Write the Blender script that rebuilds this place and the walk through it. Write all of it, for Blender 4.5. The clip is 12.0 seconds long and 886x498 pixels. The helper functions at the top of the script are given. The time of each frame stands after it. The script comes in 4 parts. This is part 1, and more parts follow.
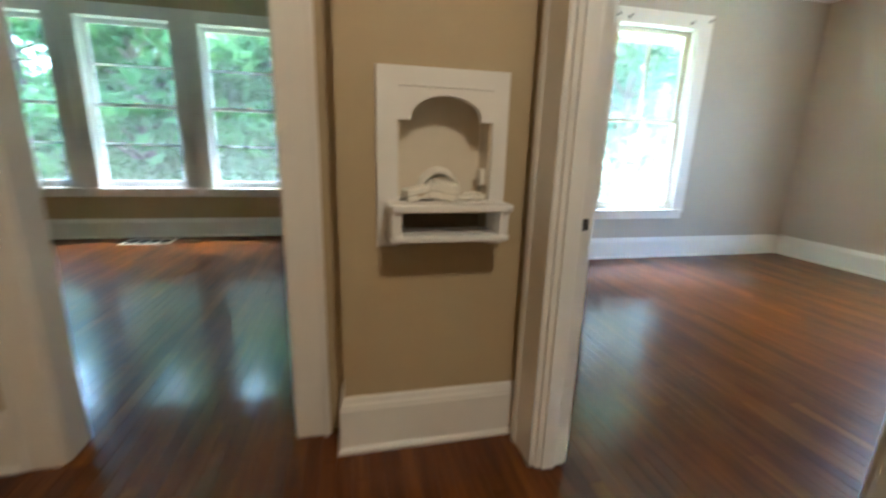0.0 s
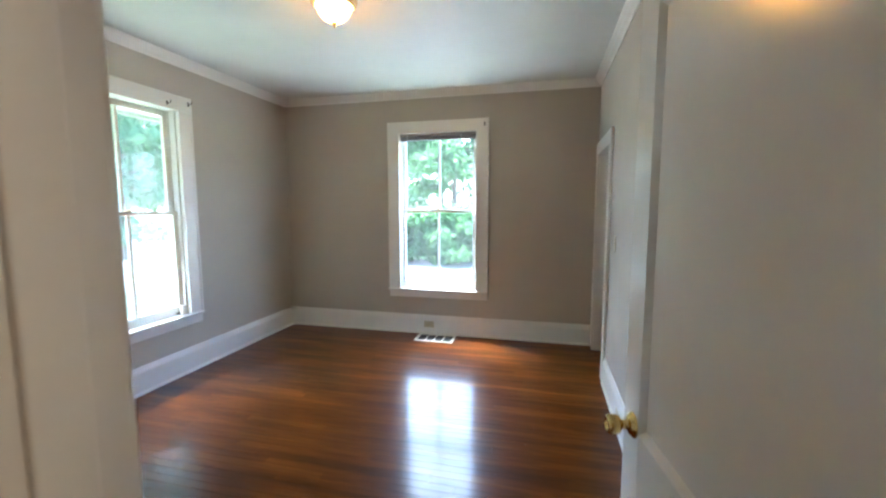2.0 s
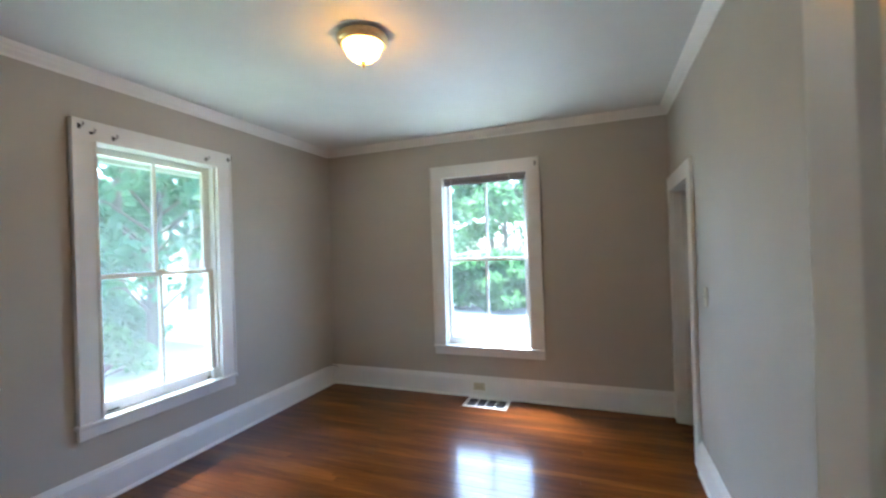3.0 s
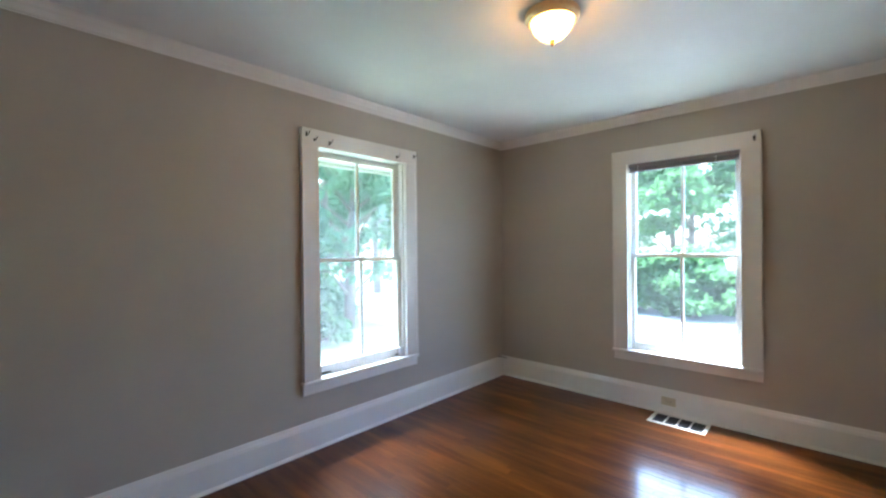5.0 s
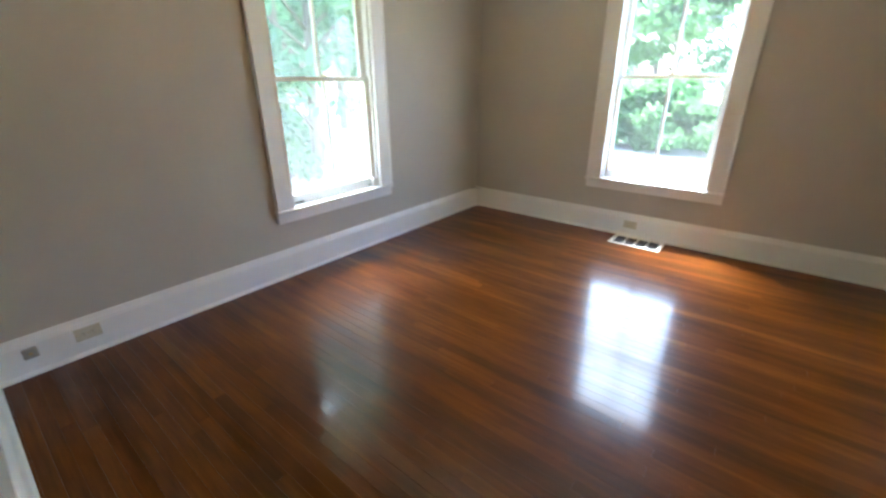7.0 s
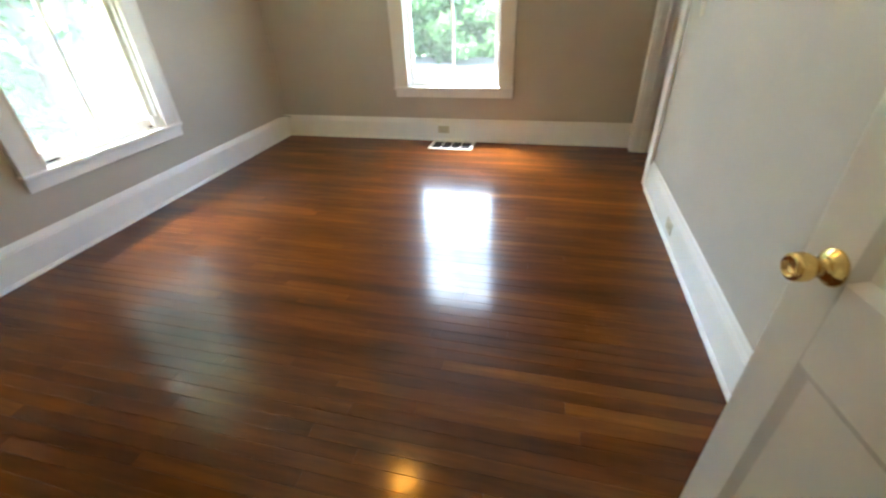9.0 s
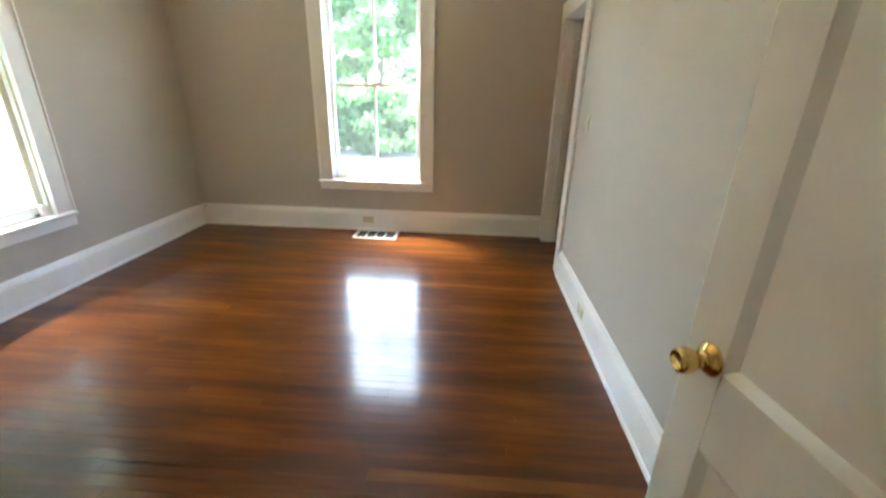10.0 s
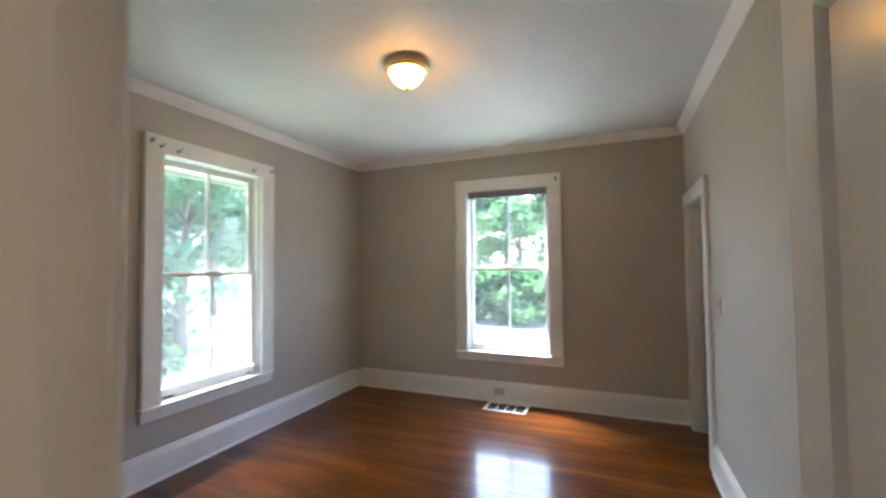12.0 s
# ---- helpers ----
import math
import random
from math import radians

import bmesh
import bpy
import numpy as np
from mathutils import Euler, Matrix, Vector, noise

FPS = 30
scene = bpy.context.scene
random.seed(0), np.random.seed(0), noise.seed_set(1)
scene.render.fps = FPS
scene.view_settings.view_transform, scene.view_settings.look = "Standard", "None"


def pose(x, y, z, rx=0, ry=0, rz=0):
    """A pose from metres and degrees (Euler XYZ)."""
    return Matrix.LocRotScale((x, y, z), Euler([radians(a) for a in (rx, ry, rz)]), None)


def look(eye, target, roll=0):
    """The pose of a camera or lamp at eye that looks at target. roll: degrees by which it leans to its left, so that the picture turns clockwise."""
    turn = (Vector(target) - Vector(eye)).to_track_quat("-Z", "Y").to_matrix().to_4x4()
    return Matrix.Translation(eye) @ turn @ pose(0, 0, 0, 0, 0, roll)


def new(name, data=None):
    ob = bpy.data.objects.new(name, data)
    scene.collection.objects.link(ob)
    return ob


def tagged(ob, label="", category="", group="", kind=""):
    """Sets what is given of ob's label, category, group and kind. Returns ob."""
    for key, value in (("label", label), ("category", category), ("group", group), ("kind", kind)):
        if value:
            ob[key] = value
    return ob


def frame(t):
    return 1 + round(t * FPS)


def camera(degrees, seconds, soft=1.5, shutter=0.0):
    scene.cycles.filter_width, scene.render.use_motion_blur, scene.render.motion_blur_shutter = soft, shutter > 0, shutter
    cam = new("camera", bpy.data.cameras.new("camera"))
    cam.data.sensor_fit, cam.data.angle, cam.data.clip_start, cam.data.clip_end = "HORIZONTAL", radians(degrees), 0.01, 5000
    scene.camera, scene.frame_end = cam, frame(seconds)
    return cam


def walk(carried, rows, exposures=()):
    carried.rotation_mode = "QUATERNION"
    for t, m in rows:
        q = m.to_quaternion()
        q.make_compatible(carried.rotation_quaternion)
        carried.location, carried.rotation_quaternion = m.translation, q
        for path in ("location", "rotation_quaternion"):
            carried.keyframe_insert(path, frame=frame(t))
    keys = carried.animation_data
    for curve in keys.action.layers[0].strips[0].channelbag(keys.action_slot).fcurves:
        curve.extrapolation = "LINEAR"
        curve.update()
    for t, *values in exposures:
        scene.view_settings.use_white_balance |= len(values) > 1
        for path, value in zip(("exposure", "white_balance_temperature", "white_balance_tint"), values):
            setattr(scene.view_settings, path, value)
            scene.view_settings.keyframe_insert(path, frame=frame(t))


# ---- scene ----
cam = camera(94.1, 12.0, soft=2.2, shutter=0.5)
PATH = [
    (0, (3.84, -5.009, 1.129), (1.948, -4.572, 0.651), 1.6),
    (0.5, (3.489, -4.874, 1.248), (1.742, -4.003, 0.812), 1.0),
    (1, (3.274, -4.724, 1.355), (1.872, -3.367, 0.915), 2.1),
    (1.5, (3.163, -4.645, 1.475), (2.404, -2.827, 1.136), 1),
    (2, (3.117, -4.596, 1.507), (2.642, -2.664, 1.301), -0.1),
    (2.5, (3.088, -4.364, 1.492), (2.521, -2.448, 1.39), -1),
    (3, (3.05, -4.178, 1.559), (2.336, -2.31, 1.566), -1.8),
    (3.5, (2.992, -4.162, 1.558), (2.067, -2.39, 1.634), -1.5),
    (5.5, (2.863, -4.146, 1.525), (1.413, -2.772, 1.425), 0.4),
    (6, (2.845, -4.133, 1.486), (1.374, -2.806, 1.212), 0.7),
    (6.5, (2.833, -4.114, 1.449), (1.468, -2.75, 0.925), 0.7),
    (7, (2.807, -4.111, 1.436), (1.638, -2.677, 0.679), -0.4),
    (9, (2.87, -4.164, 1.346), (2.429, -2.528, 0.283), -2.6),
    (9.5, (2.89, -4.156, 1.352), (2.673, -2.405, 0.41), 0.3),
    (10, (2.877, -4.164, 1.398), (2.762, -2.297, 0.69), 1.3),
    (10.5, (2.905, -4.15, 1.415), (2.734, -2.203, 0.991), 0.6),
    (11, (2.908, -4.187, 1.474), (2.62, -2.212, 1.345), 0.4),
    (11.5, (2.919, -4.295, 1.53), (2.456, -2.351, 1.597), -0.4),
    (12, (3.016, -4.443, 1.511), (2.248, -2.598, 1.586), -0.6),
]
EXPOSURES = [(0, 5.8, 5100, 1), (0.5, 5.65, 5150, 6), (1.0, 5.5, 5200, 6), (1.5, 5.4, 5150, 6), (2.2, 5.1, 5150, 5), (3.5, 4.9, 5000, 8), (5.5, 4.95, 5150, 7), (7, 5.32, 5550, 6), (9.5, 5.55, 6000, 3), (10.5, 5.28, 5850, 4), (12, 4.85, 5500, 10)]
walk(cam, [(t, look(eye, target, roll)) for t, eye, target, roll in PATH], EXPOSURES)

# world, sun and exposure
world = bpy.data.worlds.new("world")
scene.world = world
world.use_nodes = True
wn = world.node_tree.nodes
sky = wn.new("ShaderNodeTexSky")
sky.sky_type = "NISHITA"
sky.sun_disc = False
sky.sun_elevation = radians(66.7)
sky.sun_rotation = radians(-54.5)
sky.air_density, sky.dust_density = 1.0, 5.0
wn["Background"].inputs["Strength"].default_value = 0.15
world.node_tree.links.new(sky.outputs["Color"], wn["Background"].inputs["Color"])

sun_data = bpy.data.lights.new("sun", "SUN")
sun_data.energy, sun_data.angle, sun_data.color = 1.0, radians(20), (1.0, 0.97, 0.94)
sun = new("sun", sun_data)
SUN_DIR = Vector((-0.35, 0.25, 1.0)).normalized()
sun.matrix_world = look(Vector((0, 0, 30)) + SUN_DIR * 10, (0, 0, 30))


# ---- materials ----
def material(name):
    m = bpy.data.materials.new(name)
    m.use_nodes = True
    nt = m.node_tree
    return m, nt, nt.nodes["Principled BSDF"]


def node(nt, kind, **values):
    n = nt.nodes.new(kind)
    for key, value in values.items():
        n.inputs[key].default_value = value
    return n


def link(nt, a, b):
    nt.links.new(a, b)


def ramp(nt, fac, stops):
    r = nt.nodes.new("ShaderNodeValToRGB")
    link(nt, fac, r.inputs["Fac"])
    els = r.color_ramp.elements
    while len(els) < len(stops):
        els.new(0.5)
    for e, (p, c) in zip(els, stops):
        e.position, e.color = p, (*c, 1)
    return r


def noise_tex(nt, vector, scale, detail=4.0, rough=0.55):
    n = node(nt, "ShaderNodeTexNoise", Scale=scale, Detail=detail, Roughness=rough)
    link(nt, vector, n.inputs["Vector"])
    return n


def bump(nt, bsdf, height, strength, distance):
    b = node(nt, "ShaderNodeBump", Strength=strength, Distance=distance)
    link(nt, height, b.inputs["Height"])
    link(nt, b.outputs["Normal"], bsdf.inputs["Normal"])


def plain(name, colour, rough, metal=0.0, vary=0.06, scale=9.0, fine=160.0, relief=0.12, coat=0.0):
    """Paint, plaster, plastic or metal with cloudy wear and a fine grain."""
    m, nt, b = material(name)
    geo = nt.nodes.new("ShaderNodeNewGeometry")
    big = noise_tex(nt, geo.outputs["Position"], scale, 5.0, 0.6)
    lo = tuple(c * (1 - vary) for c in colour)
    hi = tuple(min(1, c * (1 + vary)) for c in colour)
    col = ramp(nt, big.outputs["Fac"], [(0.3, lo), (0.7, hi)])
    link(nt, col.outputs["Color"], b.inputs["Base Color"])
    small = noise_tex(nt, geo.outputs["Position"], fine, 3.0)
    r = node(nt, "ShaderNodeMapRange")
    r.inputs["To Min"].default_value, r.inputs["To Max"].default_value = max(0, rough - 0.06), min(1, rough + 0.06)
    link(nt, big.outputs["Fac"], r.inputs["Value"])
    link(nt, r.outputs["Result"], b.inputs["Roughness"])
    b.inputs["Metallic"].default_value = metal
    b.inputs["Coat Weight"].default_value = coat
    if relief:
        bump(nt, b, small.outputs["Fac"], relief, 0.002)
    return m


def wall_paint(name, colour):
    """Rolled matt paint on old plaster: soft unevenness, roller stipple, a few scuffs."""
    m, nt, b = material(name)
    geo = nt.nodes.new("ShaderNodeNewGeometry")
    cloud = noise_tex(nt, geo.outputs["Position"], 1.3, 6.0, 0.6)
    stipple = noise_tex(nt, geo.outputs["Position"], 240.0, 2.0)
    wave = noise_tex(nt, geo.outputs["Position"], 3.5, 3.0)
    col = ramp(nt, cloud.outputs["Fac"], [(0.25, tuple(c * 0.94 for c in colour)), (0.75, tuple(c * 1.05 for c in colour))])
    link(nt, col.outputs["Color"], b.inputs["Base Color"])
    mix = node(nt, "ShaderNodeMath")
    mix.operation = "MULTIPLY_ADD"
    mix.inputs[1].default_value = 0.08
    link(nt, stipple.outputs["Fac"], mix.inputs[0])
    link(nt, wave.outputs["Fac"], mix.inputs[2])
    b.inputs["Roughness"].default_value = 0.62
    bump(nt, b, mix.outputs["Value"], 0.35, 0.006)
    return m


def floor_wood(name, islands):
    """Dark red-brown varnished strip oak; each board has a tone and grain of its own."""
    m, nt, b = material(name)
    tc = nt.nodes.new("ShaderNodeTexCoord")
    geo = nt.nodes.new("ShaderNodeNewGeometry")
    info = nt.nodes.new("ShaderNodeObjectInfo")
    rnd = geo.outputs["Random Per Island"] if islands else info.outputs["Random"]
    off = node(nt, "ShaderNodeCombineXYZ")
    mul = node(nt, "ShaderNodeMath")
    mul.operation = "MULTIPLY"
    mul.inputs[1].default_value = 91.0
    link(nt, rnd, mul.inputs[0])
    for axis in ("X", "Y", "Z"):
        link(nt, mul.outputs["Value"], off.inputs[axis])
    add = node(nt, "ShaderNodeVectorMath")
    link(nt, tc.outputs["Object"], add.inputs[0])
    link(nt, off.outputs["Vector"], add.inputs[1])
    stretch = node(nt, "ShaderNodeVectorMath")
    stretch.operation = "MULTIPLY"
    stretch.inputs[1].default_value = (2.6, 38.0, 38.0)
    link(nt, add.outputs["Vector"], stretch.inputs[0])
    grain = noise_tex(nt, stretch.outputs["Vector"], 1.0, 6.0, 0.65)
    pores = node(nt, "ShaderNodeVectorMath")
    pores.operation = "MULTIPLY"
    pores.inputs[1].default_value = (9.0, 420.0, 420.0)
    link(nt, add.outputs["Vector"], pores.inputs[0])
    pore = noise_tex(nt, pores.outputs["Vector"], 1.0, 2.0)
    tone = ramp(nt, rnd, [(0.0, (0.092, 0.0250, 0.0028)), (0.5, (0.112, 0.0315, 0.0036)), (0.85, (0.130, 0.0380, 0.0046)), (0.96, (0.152, 0.047, 0.0062)), (1.0, (0.175, 0.057, 0.0080))])
    dark = ramp(nt, grain.outputs["Fac"], [(0.30, (0.5, 0.46, 0.42)), (0.5, (0.95, 0.93, 0.9)), (0.72, (1.35, 1.32, 1.27))])
    mixc = nt.nodes.new("ShaderNodeMix")
    mixc.data_type, mixc.blend_type = "RGBA", "MULTIPLY"
    mixc.inputs["Factor"].default_value = 0.6
    link(nt, tone.outputs["Color"], mixc.inputs["A"])
    link(nt, dark.outputs["Color"], mixc.inputs["B"])
    link(nt, mixc.outputs["Result"], b.inputs["Base Color"])
    streak = node(nt, "ShaderNodeVectorMath")
    streak.operation = "MULTIPLY"
    streak.inputs[1].default_value = (1.0, 6.5, 1.0)
    link(nt, geo.outputs["Position"], streak.inputs[0])
    patch = noise_tex(nt, streak.outputs["Vector"], 1.0, 4.0, 0.6)
    stain = ramp(nt, patch.outputs["Fac"], [(0.32, (0.56, 0.52, 0.48)), (0.52, (1.0, 1.0, 1.0)), (0.74, (1.62, 1.66, 1.70))])
    mixs = nt.nodes.new("ShaderNodeMix")
    mixs.data_type, mixs.blend_type = "RGBA", "MULTIPLY"
    mixs.inputs["Factor"].default_value = 0.95
    link(nt, mixc.outputs["Result"], mixs.inputs["A"])
    link(nt, stain.outputs["Color"], mixs.inputs["B"])
    link(nt, mixs.outputs["Result"], b.inputs["Base Color"])
    wear = noise_tex(nt, geo.outputs["Position"], 2.2, 5.0, 0.6)
    rr = node(nt, "ShaderNodeMapRange")
    rr.inputs["To Min"].default_value, rr.inputs["To Max"].default_value = 0.28, 0.40
    link(nt, wear.outputs["Fac"], rr.inputs["Value"])
    link(nt, rr.outputs["Result"], b.inputs["Roughness"])
    b.inputs["Specular IOR Level"].default_value = 0.08
    b.inputs["Coat Weight"].default_value = 0.6
    b.inputs["Coat Roughness"].default_value = 0.135
    b.inputs["Coat IOR"].default_value = 1.5
    swell = noise_tex(nt, geo.outputs["Position"], 7.0, 2.0)
    hmix = node(nt, "ShaderNodeMath")
    hmix.operation = "MULTIPLY_ADD"
    hmix.inputs[1].default_value = 0.10
    link(nt, pore.outputs["Fac"], hmix.inputs[0])
    link(nt, swell.outputs["Fac"], hmix.inputs[2])
    bump(nt, b, hmix.outputs["Value"], 0.10, 0.004)
    return m


def glass_pane(name, haze):
    m = bpy.data.materials.new(name)
    m.use_nodes = True
    nt = m.node_tree
    nt.nodes.clear()
    out = nt.nodes.new("ShaderNodeOutputMaterial")
    clear = nt.nodes.new("ShaderNodeBsdfTransparent")
    clear.inputs["Color"].default_value = (0.93, 0.955, 0.945, 1)
    gloss = nt.nodes.new("ShaderNodeBsdfGlossy")
    gloss.inputs["Roughness"].default_value = 0.02
    mix = nt.nodes.new("ShaderNodeMixShader")
    mix.inputs["Fac"].default_value = 0.045
    # translucent share puts a pale veil of glare over the view outside
    veil = nt.nodes.new("ShaderNodeBsdfTranslucent")
    veil.inputs["Color"].default_value = (0.85, 0.9, 0.88, 1)
    veil_mix = nt.nodes.new("ShaderNodeMixShader")
    veil_mix.inputs["Fac"].default_value = haze
    link(nt, clear.outputs["BSDF"], veil_mix.inputs[1])
    link(nt, veil.outputs["BSDF"], veil_mix.inputs[2])
    link(nt, veil_mix.outputs["Shader"], mix.inputs[1])
    link(nt, gloss.outputs["BSDF"], mix.inputs[2])
    link(nt, mix.outputs["Shader"], out.inputs["Surface"])
    return m


def leaf_mat(name, lo, hi):
    m, nt, b = material(name)
    geo = nt.nodes.new("ShaderNodeNewGeometry")
    col = ramp(nt, geo.outputs["Random Per Island"], [(0.0, lo), (0.6, tuple((a + c) / 2 for a, c in zip(lo, hi))), (1.0, hi)])
    link(nt, col.outputs["Color"], b.inputs["Base Color"])
    b.inputs["Roughness"].default_value = 0.75
    b.inputs["Specular IOR Level"].default_value = 0.12
    trans = nt.nodes.new("ShaderNodeBsdfTranslucent")
    link(nt, col.outputs["Color"], trans.inputs["Color"])
    mix = nt.nodes.new("ShaderNodeMixShader")
    mix.inputs["Fac"].default_value = 0.58
    link(nt, b.outputs["BSDF"], mix.inputs[1])
    link(nt, trans.outputs["BSDF"], mix.inputs[2])
    link(nt, mix.outputs["Shader"], nt.nodes["Material Output"].inputs["Surface"])
    return m


def bark_mat():
    m, nt, b = material("bark")
    tc = nt.nodes.new("ShaderNodeTexCoord")
    st = node(nt, "ShaderNodeVectorMath")
    st.operation = "MULTIPLY"
    st.inputs[1].default_value = (14.0, 14.0, 2.5)
    link(nt, tc.outputs["Object"], st.inputs[0])
    n = noise_tex(nt, st.outputs["Vector"], 1.0, 6.0, 0.7)
    col = ramp(nt, n.outputs["Fac"], [(0.3, (0.05, 0.035, 0.025)), (0.7, (0.19, 0.145, 0.11))])
    link(nt, col.outputs["Color"], b.inputs["Base Color"])
    b.inputs["Roughness"].default_value = 0.9
    bump(nt, b, n.outputs["Fac"], 0.9, 0.03)
    return m


def ground_mat(name, lo, hi, scale):
    m, nt, b = material(name)
    geo = nt.nodes.new("ShaderNodeNewGeometry")
    a = noise_tex(nt, geo.outputs["Position"], scale, 6.0, 0.65)
    c = noise_tex(nt, geo.outputs["Position"], scale * 30, 4.0, 0.6)
    mx = node(nt, "ShaderNodeMath")
    mx.operation = "ADD"
    half = node(nt, "ShaderNodeMath")
    half.operation = "MULTIPLY"
    half.inputs[1].default_value = 0.5
    link(nt, a.outputs["Fac"], mx.inputs[0])
    link(nt, c.outputs["Fac"], mx.inputs[1])
    link(nt, mx.outputs["Value"], half.inputs[0])
    col = ramp(nt, half.outputs["Value"], [(0.35, lo), (0.65, hi)])
    link(nt, col.outputs["Color"], b.inputs["Base Color"])
    b.inputs["Roughness"].default_value = 0.9
    bump(nt, b, c.outputs["Fac"], 0.6, 0.02)
    return m


def glow_mat(name, colour, strength):
    m, nt, b = material(name)
    geo = nt.nodes.new("ShaderNodeNewGeometry")
    n = noise_tex(nt, geo.outputs["Position"], 14.0, 4.0, 0.6)
    col = ramp(nt, n.outputs["Fac"], [(0.3, tuple(c * 0.8 for c in colour)), (0.7, colour)])
    link(nt, col.outputs["Color"], b.inputs["Emission Color"])
    b.inputs["Emission Strength"].default_value = strength
    b.inputs["Base Color"].default_value = (0.85, 0.78, 0.62, 1)
    b.inputs["Roughness"].default_value = 0.35
    return m


PAINT_BED = wall_paint("greige_wall_paint", (0.47, 0.434, 0.375))
PAINT_HALL = wall_paint("tan_wall_paint", (0.45, 0.365, 0.225))
PAINT_CEIL = wall_paint("white_ceiling_paint", (0.75, 0.75, 0.735))
TRIM = plain("white_trim_paint", (0.80, 0.79, 0.765), 0.34, vary=0.025, scale=5.0, fine=90.0, relief=0.06)
DOOR_PAINT = plain("white_gloss_door_paint", (0.78, 0.765, 0.725), 0.20, vary=0.03, scale=2.5, fine=70.0, relief=0.07)
SASH_PAINT = plain("white_sash_paint", (0.80, 0.80, 0.78), 0.38, vary=0.04, scale=14.0)
WOOD = floor_wood("varnished_strip_oak", False)
WOOD_REST = floor_wood("varnished_strip_oak_rest", True)
SUBFLOOR = plain("subfloor", (0.05, 0.03, 0.02), 0.9)
# the panes differ only in how much glare veil is mixed in
GLASS = glass_pane("faintly_veiled_window_glass", 0.010)
GLASS_VEILED = glass_pane("veiled_window_glass", 0.045)
GLASS_SUNROOM = glass_pane("sunroom_window_glass", 0.02)
BRASS = plain("polished_brass", (0.83, 0.60, 0.22), 0.16, metal=1.0, vary=0.12, scale=40.0, relief=0.03)
BRASS_OLD = plain("antique_brass", (0.52, 0.36, 0.17), 0.34, metal=1.0, vary=0.15, scale=40.0, relief=0.05)
BRASS_LAMP = plain("satin_lamp_brass", (0.84, 0.64, 0.36), 0.48, metal=1.0, vary=0.10, scale=40.0, relief=0.04)
IRON = plain("dark_iron", (0.035, 0.03, 0.027), 0.55, metal=0.6, vary=0.2, scale=60.0)
PLATE = plain("almond_plastic", (0.56, 0.50, 0.36), 0.35, vary=0.03, scale=20.0, relief=0.0)
PLATE_DARK = plain("brown_plastic_slots", (0.10, 0.08, 0.055), 0.5, relief=0.0)
PLATE_GREY = plain("aged_grey_jack_plastic", (0.36, 0.33, 0.27), 0.5, vary=0.12, scale=60.0, relief=0.0)
VENT_WHITE = plain("white_enamel_steel", (0.76, 0.75, 0.71), 0.35, vary=0.06, scale=30.0)
VENT_DARK = plain("duct_metal_and_shade", (0.022, 0.022, 0.024), 0.6, vary=0.3, scale=40.0)
BLIND = plain("grey_blind_vinyl", (0.23, 0.21, 0.20), 0.5, vary=0.08, scale=30.0)
CORD_WHITE = plain("off_white_plastic", (0.78, 0.75, 0.67), 0.4, vary=0.06, scale=50.0, relief=0.0)
CORD_DARK = plain("dark_cable", (0.03, 0.025, 0.022), 0.5, relief=0.0)
NICHE_IN = plain("cream_niche_paint", (0.72, 0.65, 0.53), 0.45, vary=0.03, scale=8.0)
# the slot's inner shade is put into this darker lining colour
NICHE_SHADE = plain("slot_lining_shade_tone", (0.22, 0.165, 0.10), 0.8)
BULB_GLASS = glow_mat("lit_alabaster_glass", (1.0, 0.41, 0.05), 2.0)
HALL_GLASS = glow_mat("lit_opal_glass", (1.0, 0.72, 0.46), 5.0)
SIDING = plain("white_clapboard_paint", (0.74, 0.74, 0.72), 0.6, vary=0.05, scale=3.0)
SHINGLE = plain("grey_roof_shingle", (0.10, 0.10, 0.10), 0.9, vary=0.3, scale=20.0)
SOFFIT = plain("pale_soffit_paint", (0.42, 0.46, 0.41), 0.6, vary=0.05, scale=4.0)
LEAF_A = leaf_mat("broad_leaf", (0.072, 0.150, 0.048), (0.115, 0.205, 0.082))
LEAF_B = leaf_mat("pale_leaf", (0.080, 0.150, 0.076), (0.122, 0.200, 0.116))
BARK = bark_mat()
LAWN = ground_mat("dry_lawn_and_gravel", (0.105, 0.14, 0.065), (0.21, 0.24, 0.14), 0.25)
GRAVEL = ground_mat("pale_gravel", (0.27, 0.262, 0.245), (0.38, 0.37, 0.35), 0.6)
WIRE = plain("power_cable_grey", (0.12, 0.12, 0.12), 0.7, relief=0.0)


# ---- mesh helpers ----
def finish(name, bm, mat, smooth=False):
    bmesh.ops.recalc_face_normals(bm, faces=bm.faces[:])
    me = bpy.data.meshes.new(name)
    bm.to_mesh(me)
    bm.free()
    me.materials.append(mat)
    if smooth:
        me.polygons.foreach_set("use_smooth", [True] * len(me.polygons))
    return me


def part(name, bm, mat, parent=None, label="", smooth=False):
    ob = new(name, finish(name, bm, mat, smooth))
    if parent:
        ob.parent = parent
    if label:
        ob["label"] = label
    return ob


def empty(name, m=None):
    ob = new(name)
    ob.empty_display_size = 0.05
    if m is not None:
        ob.matrix_world = m
    return ob


